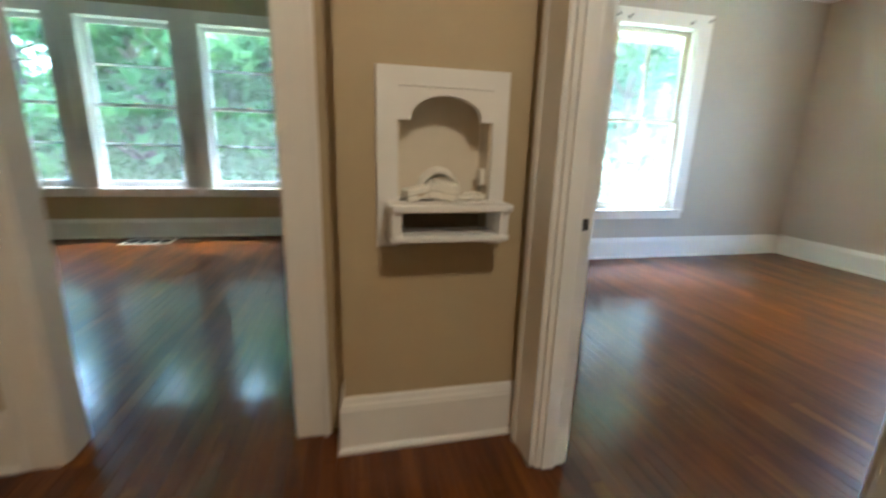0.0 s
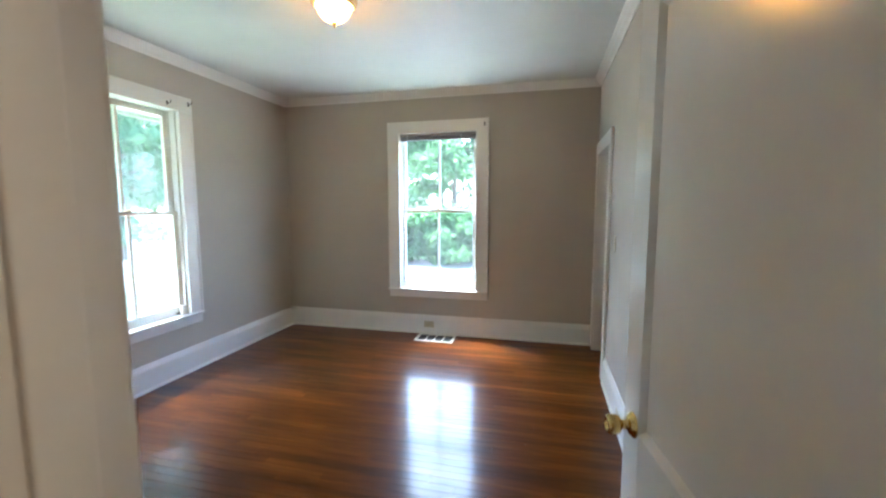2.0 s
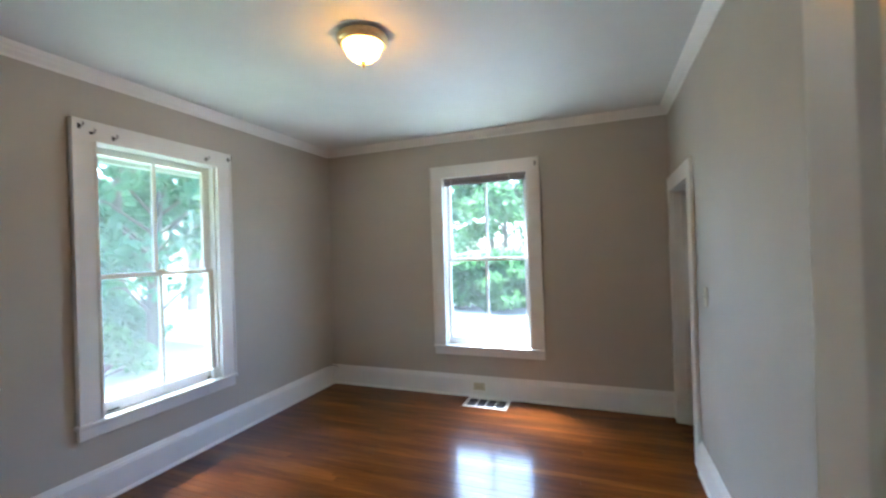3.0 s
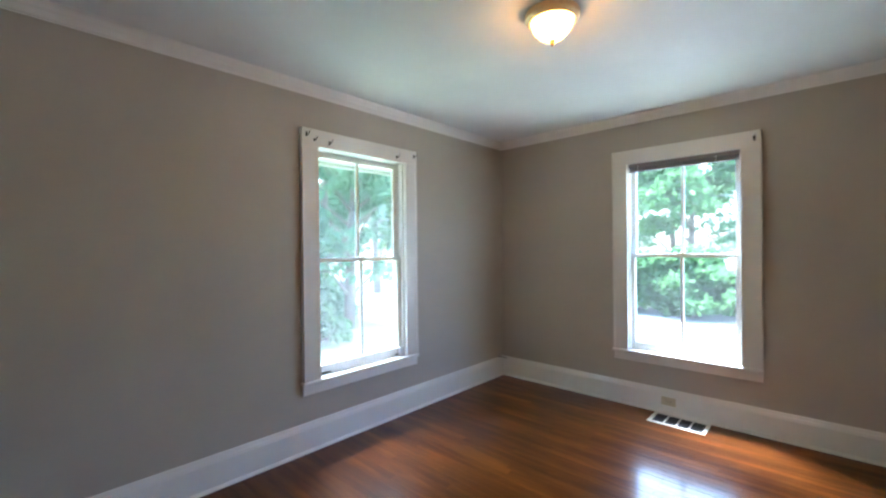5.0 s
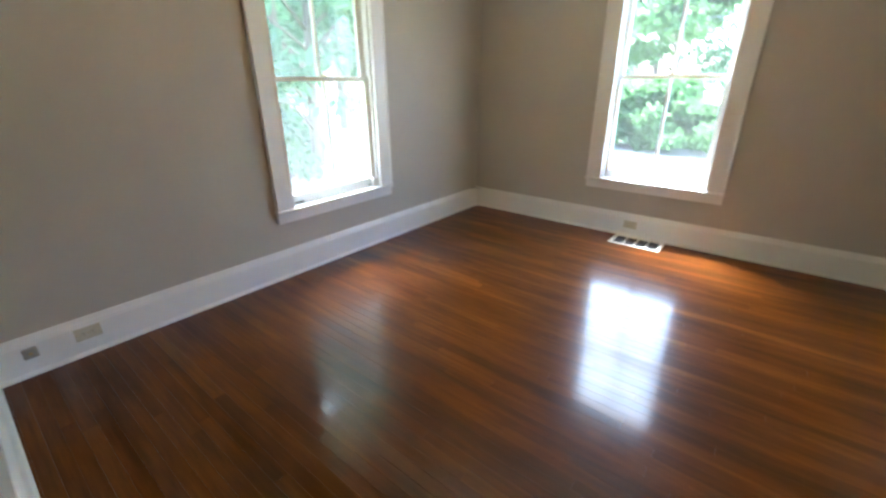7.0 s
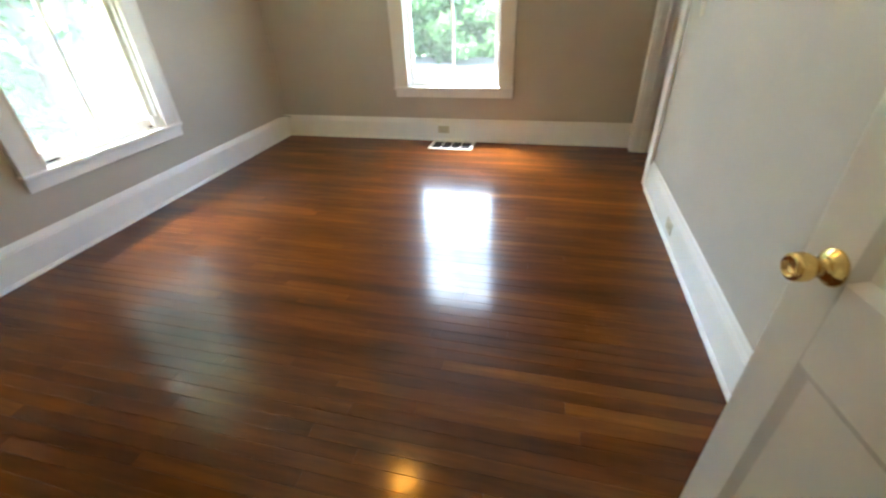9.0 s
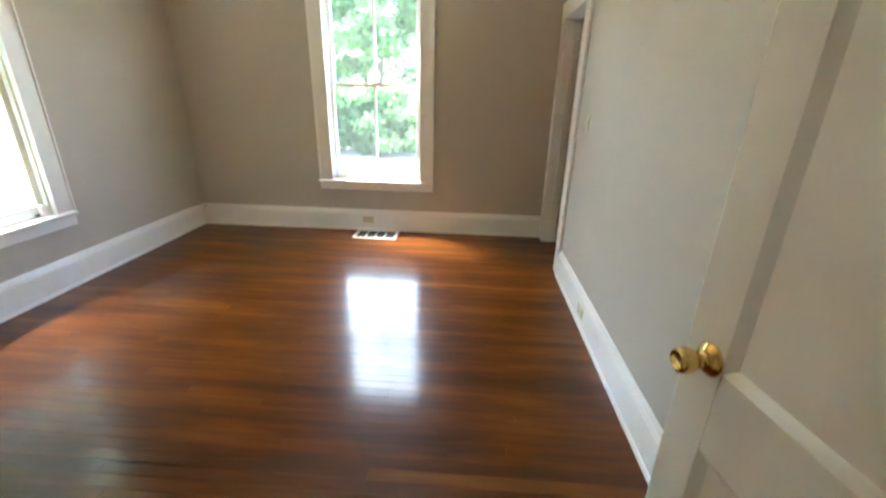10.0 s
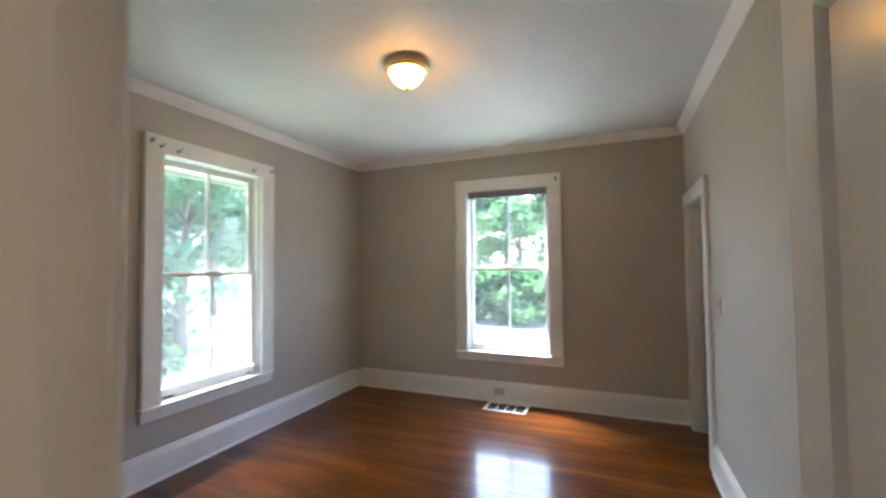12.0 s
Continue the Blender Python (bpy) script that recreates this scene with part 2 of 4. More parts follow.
def box(bm, lo, hi, bevel=0.0, seg=2):
    """A box between two corners, with its edges rounded by bevel."""
    vs = bmesh.ops.create_cube(bm, size=1.0)["verts"]
    size = [max(h - l, 1e-5) for l, h in zip(lo, hi)]
    mid = [(h + l) / 2 for l, h in zip(lo, hi)]
    for v in vs:
        v.co = Vector([c * s + m for c, s, m in zip(v.co, size, mid)])
    if bevel:
        es = list({e for v in vs for e in v.link_edges})
        bmesh.ops.bevel(bm, geom=es, offset=min(bevel, min(size) * 0.45), segments=seg, profile=0.5, affect="EDGES")
    return bm


def one_box(lo, hi, bevel=0.0, seg=2):
    return box(bmesh.new(), lo, hi, bevel, seg)


def run(profile, p0, p1, out, m0=0.0, m1=0.0):
    """A moulding: a profile of (depth, height) pairs swept from p0 to p1; out is the way it stands off the wall; m0, m1 mitre its ends."""
    bm = bmesh.new()
    p0, p1, out = Vector(p0), Vector(p1), Vector(out)
    way = (p1 - p0).normalized()
    up = Vector((0, 0, 1)) if abs(way.z) < 0.5 else way.cross(out)
    rings = []
    for p, m, s in ((p0, m0, 1), (p1, m1, -1)):
        rings.append([bm.verts.new(p + out * d + up * h + way * (s * m * d)) for d, h in profile])
    n = len(profile)
    for i in range(n):
        j = (i + 1) % n
        bm.faces.new((rings[0][i], rings[0][j], rings[1][j], rings[1][i]))
    bm.faces.new(rings[0][::-1])
    bm.faces.new(rings[1])
    return bm


def lathe(profile, seg=40, axis="Z"):
    """A turned body: (radius, height) pairs about its axis."""
    bm = bmesh.new()
    rings = []
    for r, h in profile:
        ring = []
        for k in range(seg if r > 1e-6 else 1):
            a = 2 * math.pi * k / seg
            c = (r * math.cos(a), r * math.sin(a), h)
            ring.append(bm.verts.new(c if axis == "Z" else (c[0], h, c[1]) if axis == "Y" else (h, c[0], c[1])))
        rings.append(ring)
    for a, b in zip(rings, rings[1:]):
        for k in range(seg):
            q = [a[k % len(a)], a[(k + 1) % len(a)], b[(k + 1) % len(b)], b[k % len(b)]]
            q = list(dict.fromkeys(q))
            if len(q) > 2:
                bm.faces.new(q)
    return bm


def tube(points, radius, seg=8, taper=None):
    """A round cable or limb along points."""
    bm = bmesh.new()
    pts = [Vector(p) for p in points]
    rings = []
    for i, p in enumerate(pts):
        d = (pts[min(i + 1, len(pts) - 1)] - pts[max(i - 1, 0)]).normalized()
        side = d.cross(Vector((0.13, 0.21, 0.97))).normalized()
        top = side.cross(d)
        r = radius if taper is None else radius + (taper - radius) * i / (len(pts) - 1)
        rings.append([bm.verts.new(p + (side * math.cos(a) + top * math.sin(a)) * r) for a in [2 * math.pi * k / seg for k in range(seg)]])
    for a, b in zip(rings, rings[1:]):
        for k in range(seg):
            bm.faces.new((a[k], a[(k + 1) % seg], b[(k + 1) % seg], b[k]))
    bm.faces.new(rings[0][::-1])
    bm.faces.new(rings[-1])
    return bm


def merge(a, b):
    """Adds the mesh b to a."""
    me = bpy.data.meshes.new("joined")
    b.to_mesh(me)
    b.free()
    a.from_mesh(me)
    bpy.data.meshes.remove(me)
    return a


def wall(name, axis, face0, face1, u0, u1, z0, z1, holes, mat, label):
    """A wall across one axis between two faces, with holes (u0, u1, z0, z1) that go through it."""
    us = sorted({u0, u1, *[h[0] for h in holes], *[h[1] for h in holes]})
    zs = sorted({z0, z1, *[h[2] for h in holes], *[h[3] for h in holes]})

    def solid(i, k):
        if not (0 <= i < len(us) - 1 and 0 <= k < len(zs) - 1):
            return False
        u, z = (us[i] + us[i + 1]) / 2, (zs[k] + zs[k + 1]) / 2
        return not any(h[0] < u < h[1] and h[2] < z < h[3] for h in holes)

    bm = bmesh.new()
    made = {}

    def v(d, u, z):
        key = (round(d, 5), round(u, 5), round(z, 5))
        if key not in made:
            made[key] = bm.verts.new((d, u, z) if axis == "x" else (u, d, z))
        return made[key]

    for i in range(len(us) - 1):
        for k in range(len(zs) - 1):
            if not solid(i, k):
                continue
            a, b, c, e = us[i], us[i + 1], zs[k], zs[k + 1]
            for d in (face0, face1):
                bm.faces.new((v(d, a, c), v(d, b, c), v(d, b, e), v(d, a, e)))
            for ok, q in ((solid(i - 1, k), ((a, c), (a, e))), (solid(i + 1, k), ((b, c), (b, e))), (solid(i, k - 1), ((a, c), (b, c))), (solid(i, k + 1), ((a, e), (b, e)))):
                if not ok:
                    bm.faces.new((v(face0, *q[0]), v(face0, *q[1]), v(face1, *q[1]), v(face1, *q[0])))
    ob = part(name, bm, mat)
    return tagged(ob, label, "wall", kind="structure")


def moulding(name, bm, mat, label):
    return tagged(part(name, bm, mat), label, name.replace("_", " "), kind="structure")


BASE = [(0.0, 0.0), (0.030, 0.0), (0.030, 0.008), (0.024, 0.020), (0.020, 0.024), (0.020, 0.178), (0.017, 0.184), (0.017, 0.192), (0.011, 0.204), (0.008, 0.218), (0.004, 0.226), (0.0, 0.226)]
CROWN = [(0.0, 0.0), (0.010, 0.0), (0.013, 0.012), (0.022, 0.022), (0.034, 0.034), (0.042, 0.048), (0.050, 0.056), (0.056, 0.066), (0.060, 0.080), (0.0, 0.080)]


def casing_board(u0, u1, z0, z1, d0=0.0, thick=0.020):
    return one_box((u0, -thick - d0, z0), (u1, -d0, z1), 0.003)


# ---- the structure ----
XL, XR, YF, YD, YDH, H = -0.02, 3.645, 0.02, -4.26, -4.373, 2.80
GROUND_Z = -0.75
W2X, W1Y, WW, WZ0, WZ1 = 1.918, -2.023, 0.905, 0.54, 2.335
DX0, DX1, DTOP = 2.682, 3.530, 2.13
CY0, CY1, CTOP = -0.845, -0.135, 2.005
XN = 2.455
XO0, XO1 = 2.21, 2.335
OY0, OY1, OTOP = -6.005, -5.24, 2.08
XS = -1.587
SB = [-8.445, -7.29, -6.135]
SW, SZ0, SZ1 = 0.88, 0.585, 2.36

wall("wall_north", "y", YF, 0.20, -0.20, 3.80, GROUND_Z - 0.1, 3.0, [(W2X - WW / 2 - 0.02, W2X + WW / 2 + 0.02, WZ0 - 0.03, WZ1 + 0.02)], PAINT_BED, "greige painted plaster wall with one tall window")
wall("wall_west", "x", -0.20, XL, YDH, YF, GROUND_Z - 0.1, 3.0, [(W1Y - WW / 2 - 0.02, W1Y + WW / 2 + 0.02, WZ0 - 0.03, WZ1 + 0.02)], PAINT_BED, "greige painted plaster wall with a window near its middle")
wall("wall_east", "x", XR, XR + 0.12, YDH, YF, -0.05, 3.0, [(CY0 - 0.02, CY1 + 0.02, -0.012, CTOP + 0.02)], PAINT_BED, "greige painted plaster wall with a closet doorway at its far end")
wall("wall_south", "y", YDH + 0.03, YD, XL, XR, -0.05, 3.0, [(DX0 - 0.02, DX1 + 0.02, -0.012, DTOP + 0.02)], PAINT_BED, "greige painted plaster wall round the bedroom doorway")
wall("wall_hall_north", "y", YDH, YDH + 0.03, XN, 5.72, -0.05, 3.0, [(DX0 - 0.02, DX1 + 0.02, -0.012, DTOP + 0.02)], PAINT_HALL, "tan painted hall wall round the bedroom doorway")
wall("wall_niche", "x", 2.30, XN, -5.045, YDH + 0.03, -0.05, 3.0, [(-4.853, -4.532, 0.83, 1.33)], PAINT_HALL, "tan painted hall wall with a built-in telephone niche")
wall("wall_hall_west", "x", XO0, XO1, -7.02, -5.045, -0.05, 3.0, [(OY0 - 0.02, OY1 + 0.02, -0.012, OTOP + 0.02)], PAINT_HALL, "tan painted hall wall with a cased opening to the sunroom")
wall("wall_hall_south", "y", -7.02, -6.90, XO1, 5.72, -0.05, 3.0, [], PAINT_HALL, "plain tan painted hall wall")
wall("wall_hall_east", "x", 5.60, 5.72, -6.90, YDH, -0.05, 3.0, [], PAINT_HALL, "plain tan painted hall wall at its end")
wall("wall_sunroom_west", "x", XS - 0.18, XS, -9.75, -4.80, GROUND_Z - 0.1, 3.0, [(c - SW / 2 - 0.02, c + SW / 2 + 0.02, SZ0 - 0.03, SZ1 + 0.02) for c in SB], PAINT_HALL, "tan painted sunroom wall with a bank of three windows")
wall("wall_sunroom_north", "y", -4.95, -4.80, XS, 2.30, GROUND_Z - 0.1, 3.0, [], PAINT_HALL, "plain tan painted sunroom wall")
wall("wall_sunroom_south", "y", -9.75, -9.60, XS, XO0, GROUND_Z - 0.1, 3.0, [], PAINT_HALL, "plain tan painted sunroom wall at its end")
wall("wall_sunroom_east", "x", XO0, XO1, -9.75, -7.02, GROUND_Z - 0.1, 3.0, [], PAINT_HALL, "plain tan painted sunroom wall beside the hall")
wall("wall_closet_back", "x", 4.62, 4.74, -1.35, 0.20, -0.05, 3.0, [], PAINT_BED, "plain painted closet wall")
wall("wall_closet_side", "y", -1.47, -1.35, XR + 0.12, 4.74, -0.05, 3.0, [], PAINT_BED, "plain painted closet wall at its side")
wall("wall_closet_north", "y", 0.05, 0.20, 3.80, 4.62, -0.05, 3.0, [], PAINT_BED, "plain painted closet wall at the outer side")

for nm, lo, hi, lb in (("ceiling_bedroom", (-0.2, YDH + 0.03, H), (XR + 0.12, 0.2, H + 0.12), "flat white painted plaster ceiling"),
                       ("ceiling_hall", (XS - 0.18, -9.75, H), (5.72, YDH + 0.03, H + 0.12), "flat white painted hall and sunroom ceiling"),
                       ("ceiling_closet", (XR + 0.12, -1.47, 2.5), (4.74, 0.2, 2.62), "low white closet ceiling")):
    tagged(part(nm, one_box(lo, hi), PAINT_CEIL), lb, "ceiling", kind="structure")
# unseen slab added to block the sun; its overhang shades the sunroom windows
roof_block_bm = one_box((-0.85, -4.75, 3.0), (4.9, 0.35, 3.12))
merge(roof_block_bm, one_box((XS - 1.05, -10.1, 3.0), (5.9, -4.75, 3.12)))
tagged(part("roof", roof_block_bm, SHINGLE), "flat dark unseen slab added over the rooms to block the sun", "roof", kind="structure")
eave = one_box((-0.80, -4.4, 2.42), (-0.205, 0.30, 2.46), 0.004)
merge(eave, one_box((-0.83, -4.4, 2.38), (-0.80, 0.30, 2.58), 0.004))
tagged(part("eave_soffit", eave, SOFFIT), "pale painted eave soffit and fascia outside the window", "eave", kind="structure")

# baseboards and crown
def base(p0, p1, out, m0=0.0, m1=0.0):
    moulding("baseboard", run(BASE, p0, p1, out, m0, m1), TRIM, "tall white painted baseboard with a moulded cap")


def crown(p0, p1, out, m0=1.0, m1=1.0):
    moulding("crown_molding", run(CROWN, p0, p1, out, m0, m1), TRIM, "white painted crown moulding below the ceiling")


base((XL, YF, 0), (XR, YF, 0), (0, -1, 0), 1, 1)
base((XL, YF, 0), (XL, YD, 0), (1, 0, 0), 1, 1)
base((XL, YD, 0), (2.545, YD, 0), (0, 1, 0), 1, 0)
base((XR, CY0 - 0.135, 0), (XR, YD, 0), (-1, 0, 0), 0, 0)
crown((XL, YF, H - 0.08), (XR, YF, H - 0.08), (0, -1, 0))
crown((XL, YF, H - 0.08), (XL, YD, H - 0.08), (1, 0, 0))
crown((XR, YF, H - 0.08), (XR, YD, H - 0.08), (-1, 0, 0))
crown((XL, YD, H - 0.08), (XR, YD, H - 0.08), (0, 1, 0))
base((XN, YDH, 0), (XN, -5.045, 0), (1, 0, 0), 0, -1)
base((XN, -5.045, 0), (XO1, -5.045, 0), (0, -1, 0), -1, 0)
base((XO1, OY0 - 0.135, 0), (XO1, -6.90, 0), (1, 0, 0), 0, 1)
base((3.69, YDH, 0), (5.60, YDH, 0), (0, -1, 0), 0, 1)
base((XS, -9.60, 0), (XS, -4.95, 0), (1, 0, 0), 1, 1)
base((XS, -4.95, 0), (XO0, -4.95, 0), (0, -1, 0), 1, 1)


# ---- windows ----
def window(name, m, width, z0, z1, label, muntin="vertical", side=0.135, thick=0.16, glass=GLASS_VEILED):
    """A double-hung window; its middle stands on the wall's room face, y runs outwards."""
    top = empty(name, m)
    tagged(top, label, "window", kind="structure")
    w, cw = width / 2, side
    part("side_casing", one_box((-w - cw, -0.032, z0), (-w, 0.0, z1), 0.003), TRIM, top)
    part("side_casing", one_box((w, -0.032, z0), (w + cw, 0.0, z1), 0.003), TRIM, top)
    part("head_casing", one_box((-w - cw, -0.0325, z1), (w + cw, 0.0, z1 + 0.13), 0.003), TRIM, top)
    for s in (-1, 1):
        part("inner_bead", one_box((s * (w + 0.004) - 0.008, -0.037, z0), (s * (w + 0.004) + 0.008, -0.0322, z1 + 0.004), 0.002), TRIM, top)
        if side:
            part("backband", one_box((s * (w + cw - 0.008) - 0.009, -0.041, z0), (s * (w + cw - 0.008) + 0.009, -0.0327, z1 + 0.13), 0.003), TRIM, top)
    part("stool", one_box((-w - cw - 0.012, -0.052, z0 - 0.027), (w + cw + 0.004, 0.03, z0), 0.008, 3), TRIM, top)
    part("apron", one_box((-w - cw, -0.024, z0 - 0.104), (w + cw, 0.0, z0 - 0.0275), 0.004), TRIM, top)
    for s in (-1, 1):
        a, b = sorted((s * w, s * (w + 0.019)))
        part("side_jamb", one_box((a, 0.001, z0), (b, thick, z1), 0.0015), SASH_PAINT, top)
        a, b = sorted((s * w, s * (w - 0.014)))
        part("stop_bead", one_box((a, 0.004, z0), (b, 0.036, z1), 0.003), SASH_PAINT, top)
        part("parting_bead", one_box((a, 0.078, z0), (b, 0.086, z1), 0.002), SASH_PAINT, top)
    part("head_jamb", one_box((-w, 0.001, z1 - 0.0005), (w, thick, z1 + 0.019)), SASH_PAINT, top)
    part("outer_sill", one_box((-w - 0.018, 0.031, z0 - 0.028), (w + 0.018, thick + 0.05, z0 - 0.002), 0.003), SASH_PAINT, top)
    meet = (z0 + z1) / 2 + 0.014
    for nm, y0, y1, a, b, bot, tp in (("lower_sash", 0.040, 0.074, z0, meet + 0.016, 0.078, 0.032), ("upper_sash", 0.088, 0.122, meet - 0.016, z1 - 0.001, 0.032, 0.050)):
        sash = empty(nm)
        sash.parent = top
        st = 0.050
        e = 0.0016 if nm == "upper_sash" else 0.0
        part("stile", one_box((-w + 0.002, y0, a), (-w + st, y1, b), 0.003), SASH_PAINT, sash)
        part("stile", one_box((w - st, y0, a), (w - 0.002, y1, b), 0.003), SASH_PAINT, sash)
        part("bottom_rail", one_box((-w + st, y0 + e, a), (w - st, y1 - e, a + bot), 0.003), SASH_PAINT, sash)
        part("top_rail", one_box((-w + st, y0 + e, b - tp), (w - st, y1 - e, b), 0.003), SASH_PAINT, sash)
        g0, g1, gm = a + bot, b - tp, (y0 + y1) / 2
        if muntin == "vertical":
            part("muntin", one_box((-0.012, y0 + 0.003, g0), (0.012, y1 - 0.003, g1), 0.004), SASH_PAINT, sash)
            panes = ((-w + st, -0.012, g0, g1), (0.012, w - st, g0, g1))
        else:
            zm = (g0 + g1) / 2
            part("muntin", one_box((-w + st, y0 + 0.003, zm - 0.009), (w - st, y1 - 0.003, zm + 0.009), 0.004), SASH_PAINT, sash)
            panes = ((-w + st, w - st, g0, zm - 0.009), (-w + st, w - st, zm + 0.009, g1))
        for x0, x1, c, d in panes:
            pane = part("pane", one_box((x0 - 0.003, gm - 0.0015, c - 0.003), (x1 + 0.003, gm + 0.0015, d + 0.003)), glass, sash, "clear old window glass")
            pane.visible_shadow = False
    lock = one_box((-0.028, 0.046, meet + 0.016), (0.028, 0.070, meet + 0.022), 0.002)
    merge(lock, one_box((-0.008, 0.030, meet + 0.022), (0.022, 0.060, meet + 0.031), 0.003))
    part("sash_lock", lock, BRASS_OLD, top, "dull brass sash lock")
    return top


win2 = window("window_2", pose(W2X, YF, 0), WW, WZ0, WZ1, "tall white double-hung window with two-over-two panes", glass=GLASS)
win1 = window("window_1", pose(XL, W1Y, 0, 0, 0, 90), WW, WZ0, WZ1, "tall white double-hung window above the baseboard, curtain brackets on its casing")
for i, c in enumerate(SB):
    window("window_%d" % (3 + i), pose(XS, c, 0, 0, 0, 90), SW, SZ0, SZ1, "white double-hung sunroom window in a bank of three", "horizontal", glass=GLASS_SUNROOM)

# the folded blind in the head of window_2
blind = tagged(empty("window_blind", pose(W2X, YF, 0)), "grey raised mini blind bunched under the window head", "blind")
part("headrail", one_box((-0.445, 0.003, 2.300), (0.445, 0.035, 2.3335), 0.003), BLIND, blind)
for k in range(7):
    part("slat", one_box((-0.440, 0.006, 2.268 + k * 0.0043), (0.440, 0.033, 2.2702 + k * 0.0043), 0.001), BLIND, blind)
part("bottom_rail", one_box((-0.442, 0.004, 2.255), (0.442, 0.034, 2.266), 0.003), BLIND, blind)
for x in (-0.36, 0.27):
    part("ladder_tape", one_box((x, 0.0015, 2.256), (x + 0.006, 0.0028, 2.31)), VENT_WHITE, blind)


# curtain brackets on the window casings
def bracket(m, tall):
    top = tagged(empty("curtain_bracket", m), "small dark iron curtain bracket screwed to the casing", "bracket", "curtain brackets")
    part("plate", one_box((-0.007, -0.003, -tall), (0.007, 0.0, tall), 0.001), IRON, top)
    part("arm", tube([(0, -0.002, -tall * 0.5), (0.004, -0.03, 0), (0.006, -0.04, 0.012), (0.004, -0.035, 0.022)], 0.0035, 6), IRON, top)
    part("screw", lathe([(0.0, -0.005), (0.003, -0.0045), (0.0035, -0.003), (0.0035, -0.002)], 8, "Y"), IRON, top)
    return top


for y, z, t in ((-2.570, 2.415, 0.018), (-2.505, 2.385, 0.010), (-2.375, 2.378, 0.016), (-1.680, 2.378, 0.016), (-1.465, 2.412, 0.018)):
    bracket(pose(XL + 0.0328, y, z, 0, 0, 90), t)
bracket(pose(2.462, YF - 0.0328, 2.40), 0.02)

# lift bar at the foot of window_1
lift = tagged(empty("sash_lift", pose(XL, W1Y, 0, 0, 0, 90)), "pair of small dark sash lifts on the window's lower rail", "sash lift")
for x in (-0.395, 0.36):
    part("lift", one_box((x, 0.026, WZ0 + 0.012), (x + 0.075, 0.0395, WZ0 + 0.022), 0.003), IRON, lift)

# rounded white lump of unclear kind at the foot of window_1's jamb
block = tagged(empty("jamb_lump", pose(XL, W1Y, 0, 0, 0, 90)), "small rounded white lump of unclear kind at the foot of the window jamb", "block")
part("body", one_box((0.385, -0.004, WZ0 + 0.0005), (0.437, 0.039, WZ0 + 0.085), 0.014, 4), TRIM, block)

# ---- bedroom doorway ----
dw = tagged(empty("doorway_1"), "white painted door frame with wide casings round the bedroom doorway", "door frame", kind="structure")
part("side_jamb", one_box((DX0 - 0.02, YDH - 0.001, 0), (DX0, YD + 0.001, DTOP), 0.002), TRIM, dw)
part("side_jamb", one_box((DX1, YDH - 0.001, 0), (DX1 + 0.02, YD + 0.001, DTOP), 0.002), TRIM, dw)
part("head_jamb", one_box((DX0 - 0.02, YDH - 0.001, DTOP), (DX1 + 0.02, YD + 0.001, DTOP + 0.02), 0.002), TRIM, dw)
part("door_stop", one_box((DX0, YDH + 0.018, 0), (DX0 + 0.011, YD - 0.042, DTOP), 0.003), TRIM, dw)
part("door_stop", one_box((DX1 - 0.011, YDH + 0.018, 0), (DX1, YD - 0.042, DTOP), 0.003), TRIM, dw)
part("door_stop", one_box((DX0 + 0.011, YDH + 0.018, DTOP - 0.011), (DX1 - 0.011, YD - 0.042, DTOP), 0.003), TRIM, dw)
CAS = [(0.0, 0.0), (0.018, 0.0), (0.021, 0.004), (0.021, 0.122), (0.022, 0.126), (0.026, 0.132), (0.028, 0.140), (0.028, 0.162), (0.025, 0.168), (0.0, 0.168)]
part("hall_casing", run([(d, -h) for d, h in CAS], (DX0 - 0.014, YDH, 0), (DX0 - 0.014, YDH, DTOP + 0.014), (0, -1, 0)), TRIM, dw)
part("hall_casing", run([(d, h) for d, h in CAS], (DX1 + 0.014, YDH, 0), (DX1 + 0.014, YDH, DTOP + 0.014), (0, -1, 0)), TRIM, dw)
part("hall_head_casing", one_box((DX0 - 0.182, YDH - 0.022, DTOP + 0.0145), (DX1 + 0.182, YDH, DTOP + 0.18), 0.004), TRIM, dw)
part("room_casing", one_box((DX0 - 0.145, YD, 0), (DX0 - 0.008, YD + 0.014, DTOP + 0.008), 0.003), TRIM, dw)
part("room_casing", one_box((DX1 + 0.008, YD, 0), (XR - 0.001, YD + 0.014, DTOP + 0.008), 0.003), TRIM, dw)
part("room_head_casing", one_box((DX0 - 0.145, YD, DTOP + 0.0085), (XR - 0.001, YD + 0.015, DTOP + 0.14), 0.003), TRIM, dw)
strike = one_box((DX0 + 0.0002, YD - 0.030, 0.884), (DX0 + 0.0022, YD - 0.010, 0.922), 0.0006)
part("strike_plate", strike, IRON, dw, "dark strike plate let into the jamb")
part("strike_hole", one_box((DX0 + 0.0023, YD - 0.028, 0.888), (DX0 + 0.0028, YD - 0.012, 0.914)), CORD_DARK, dw)


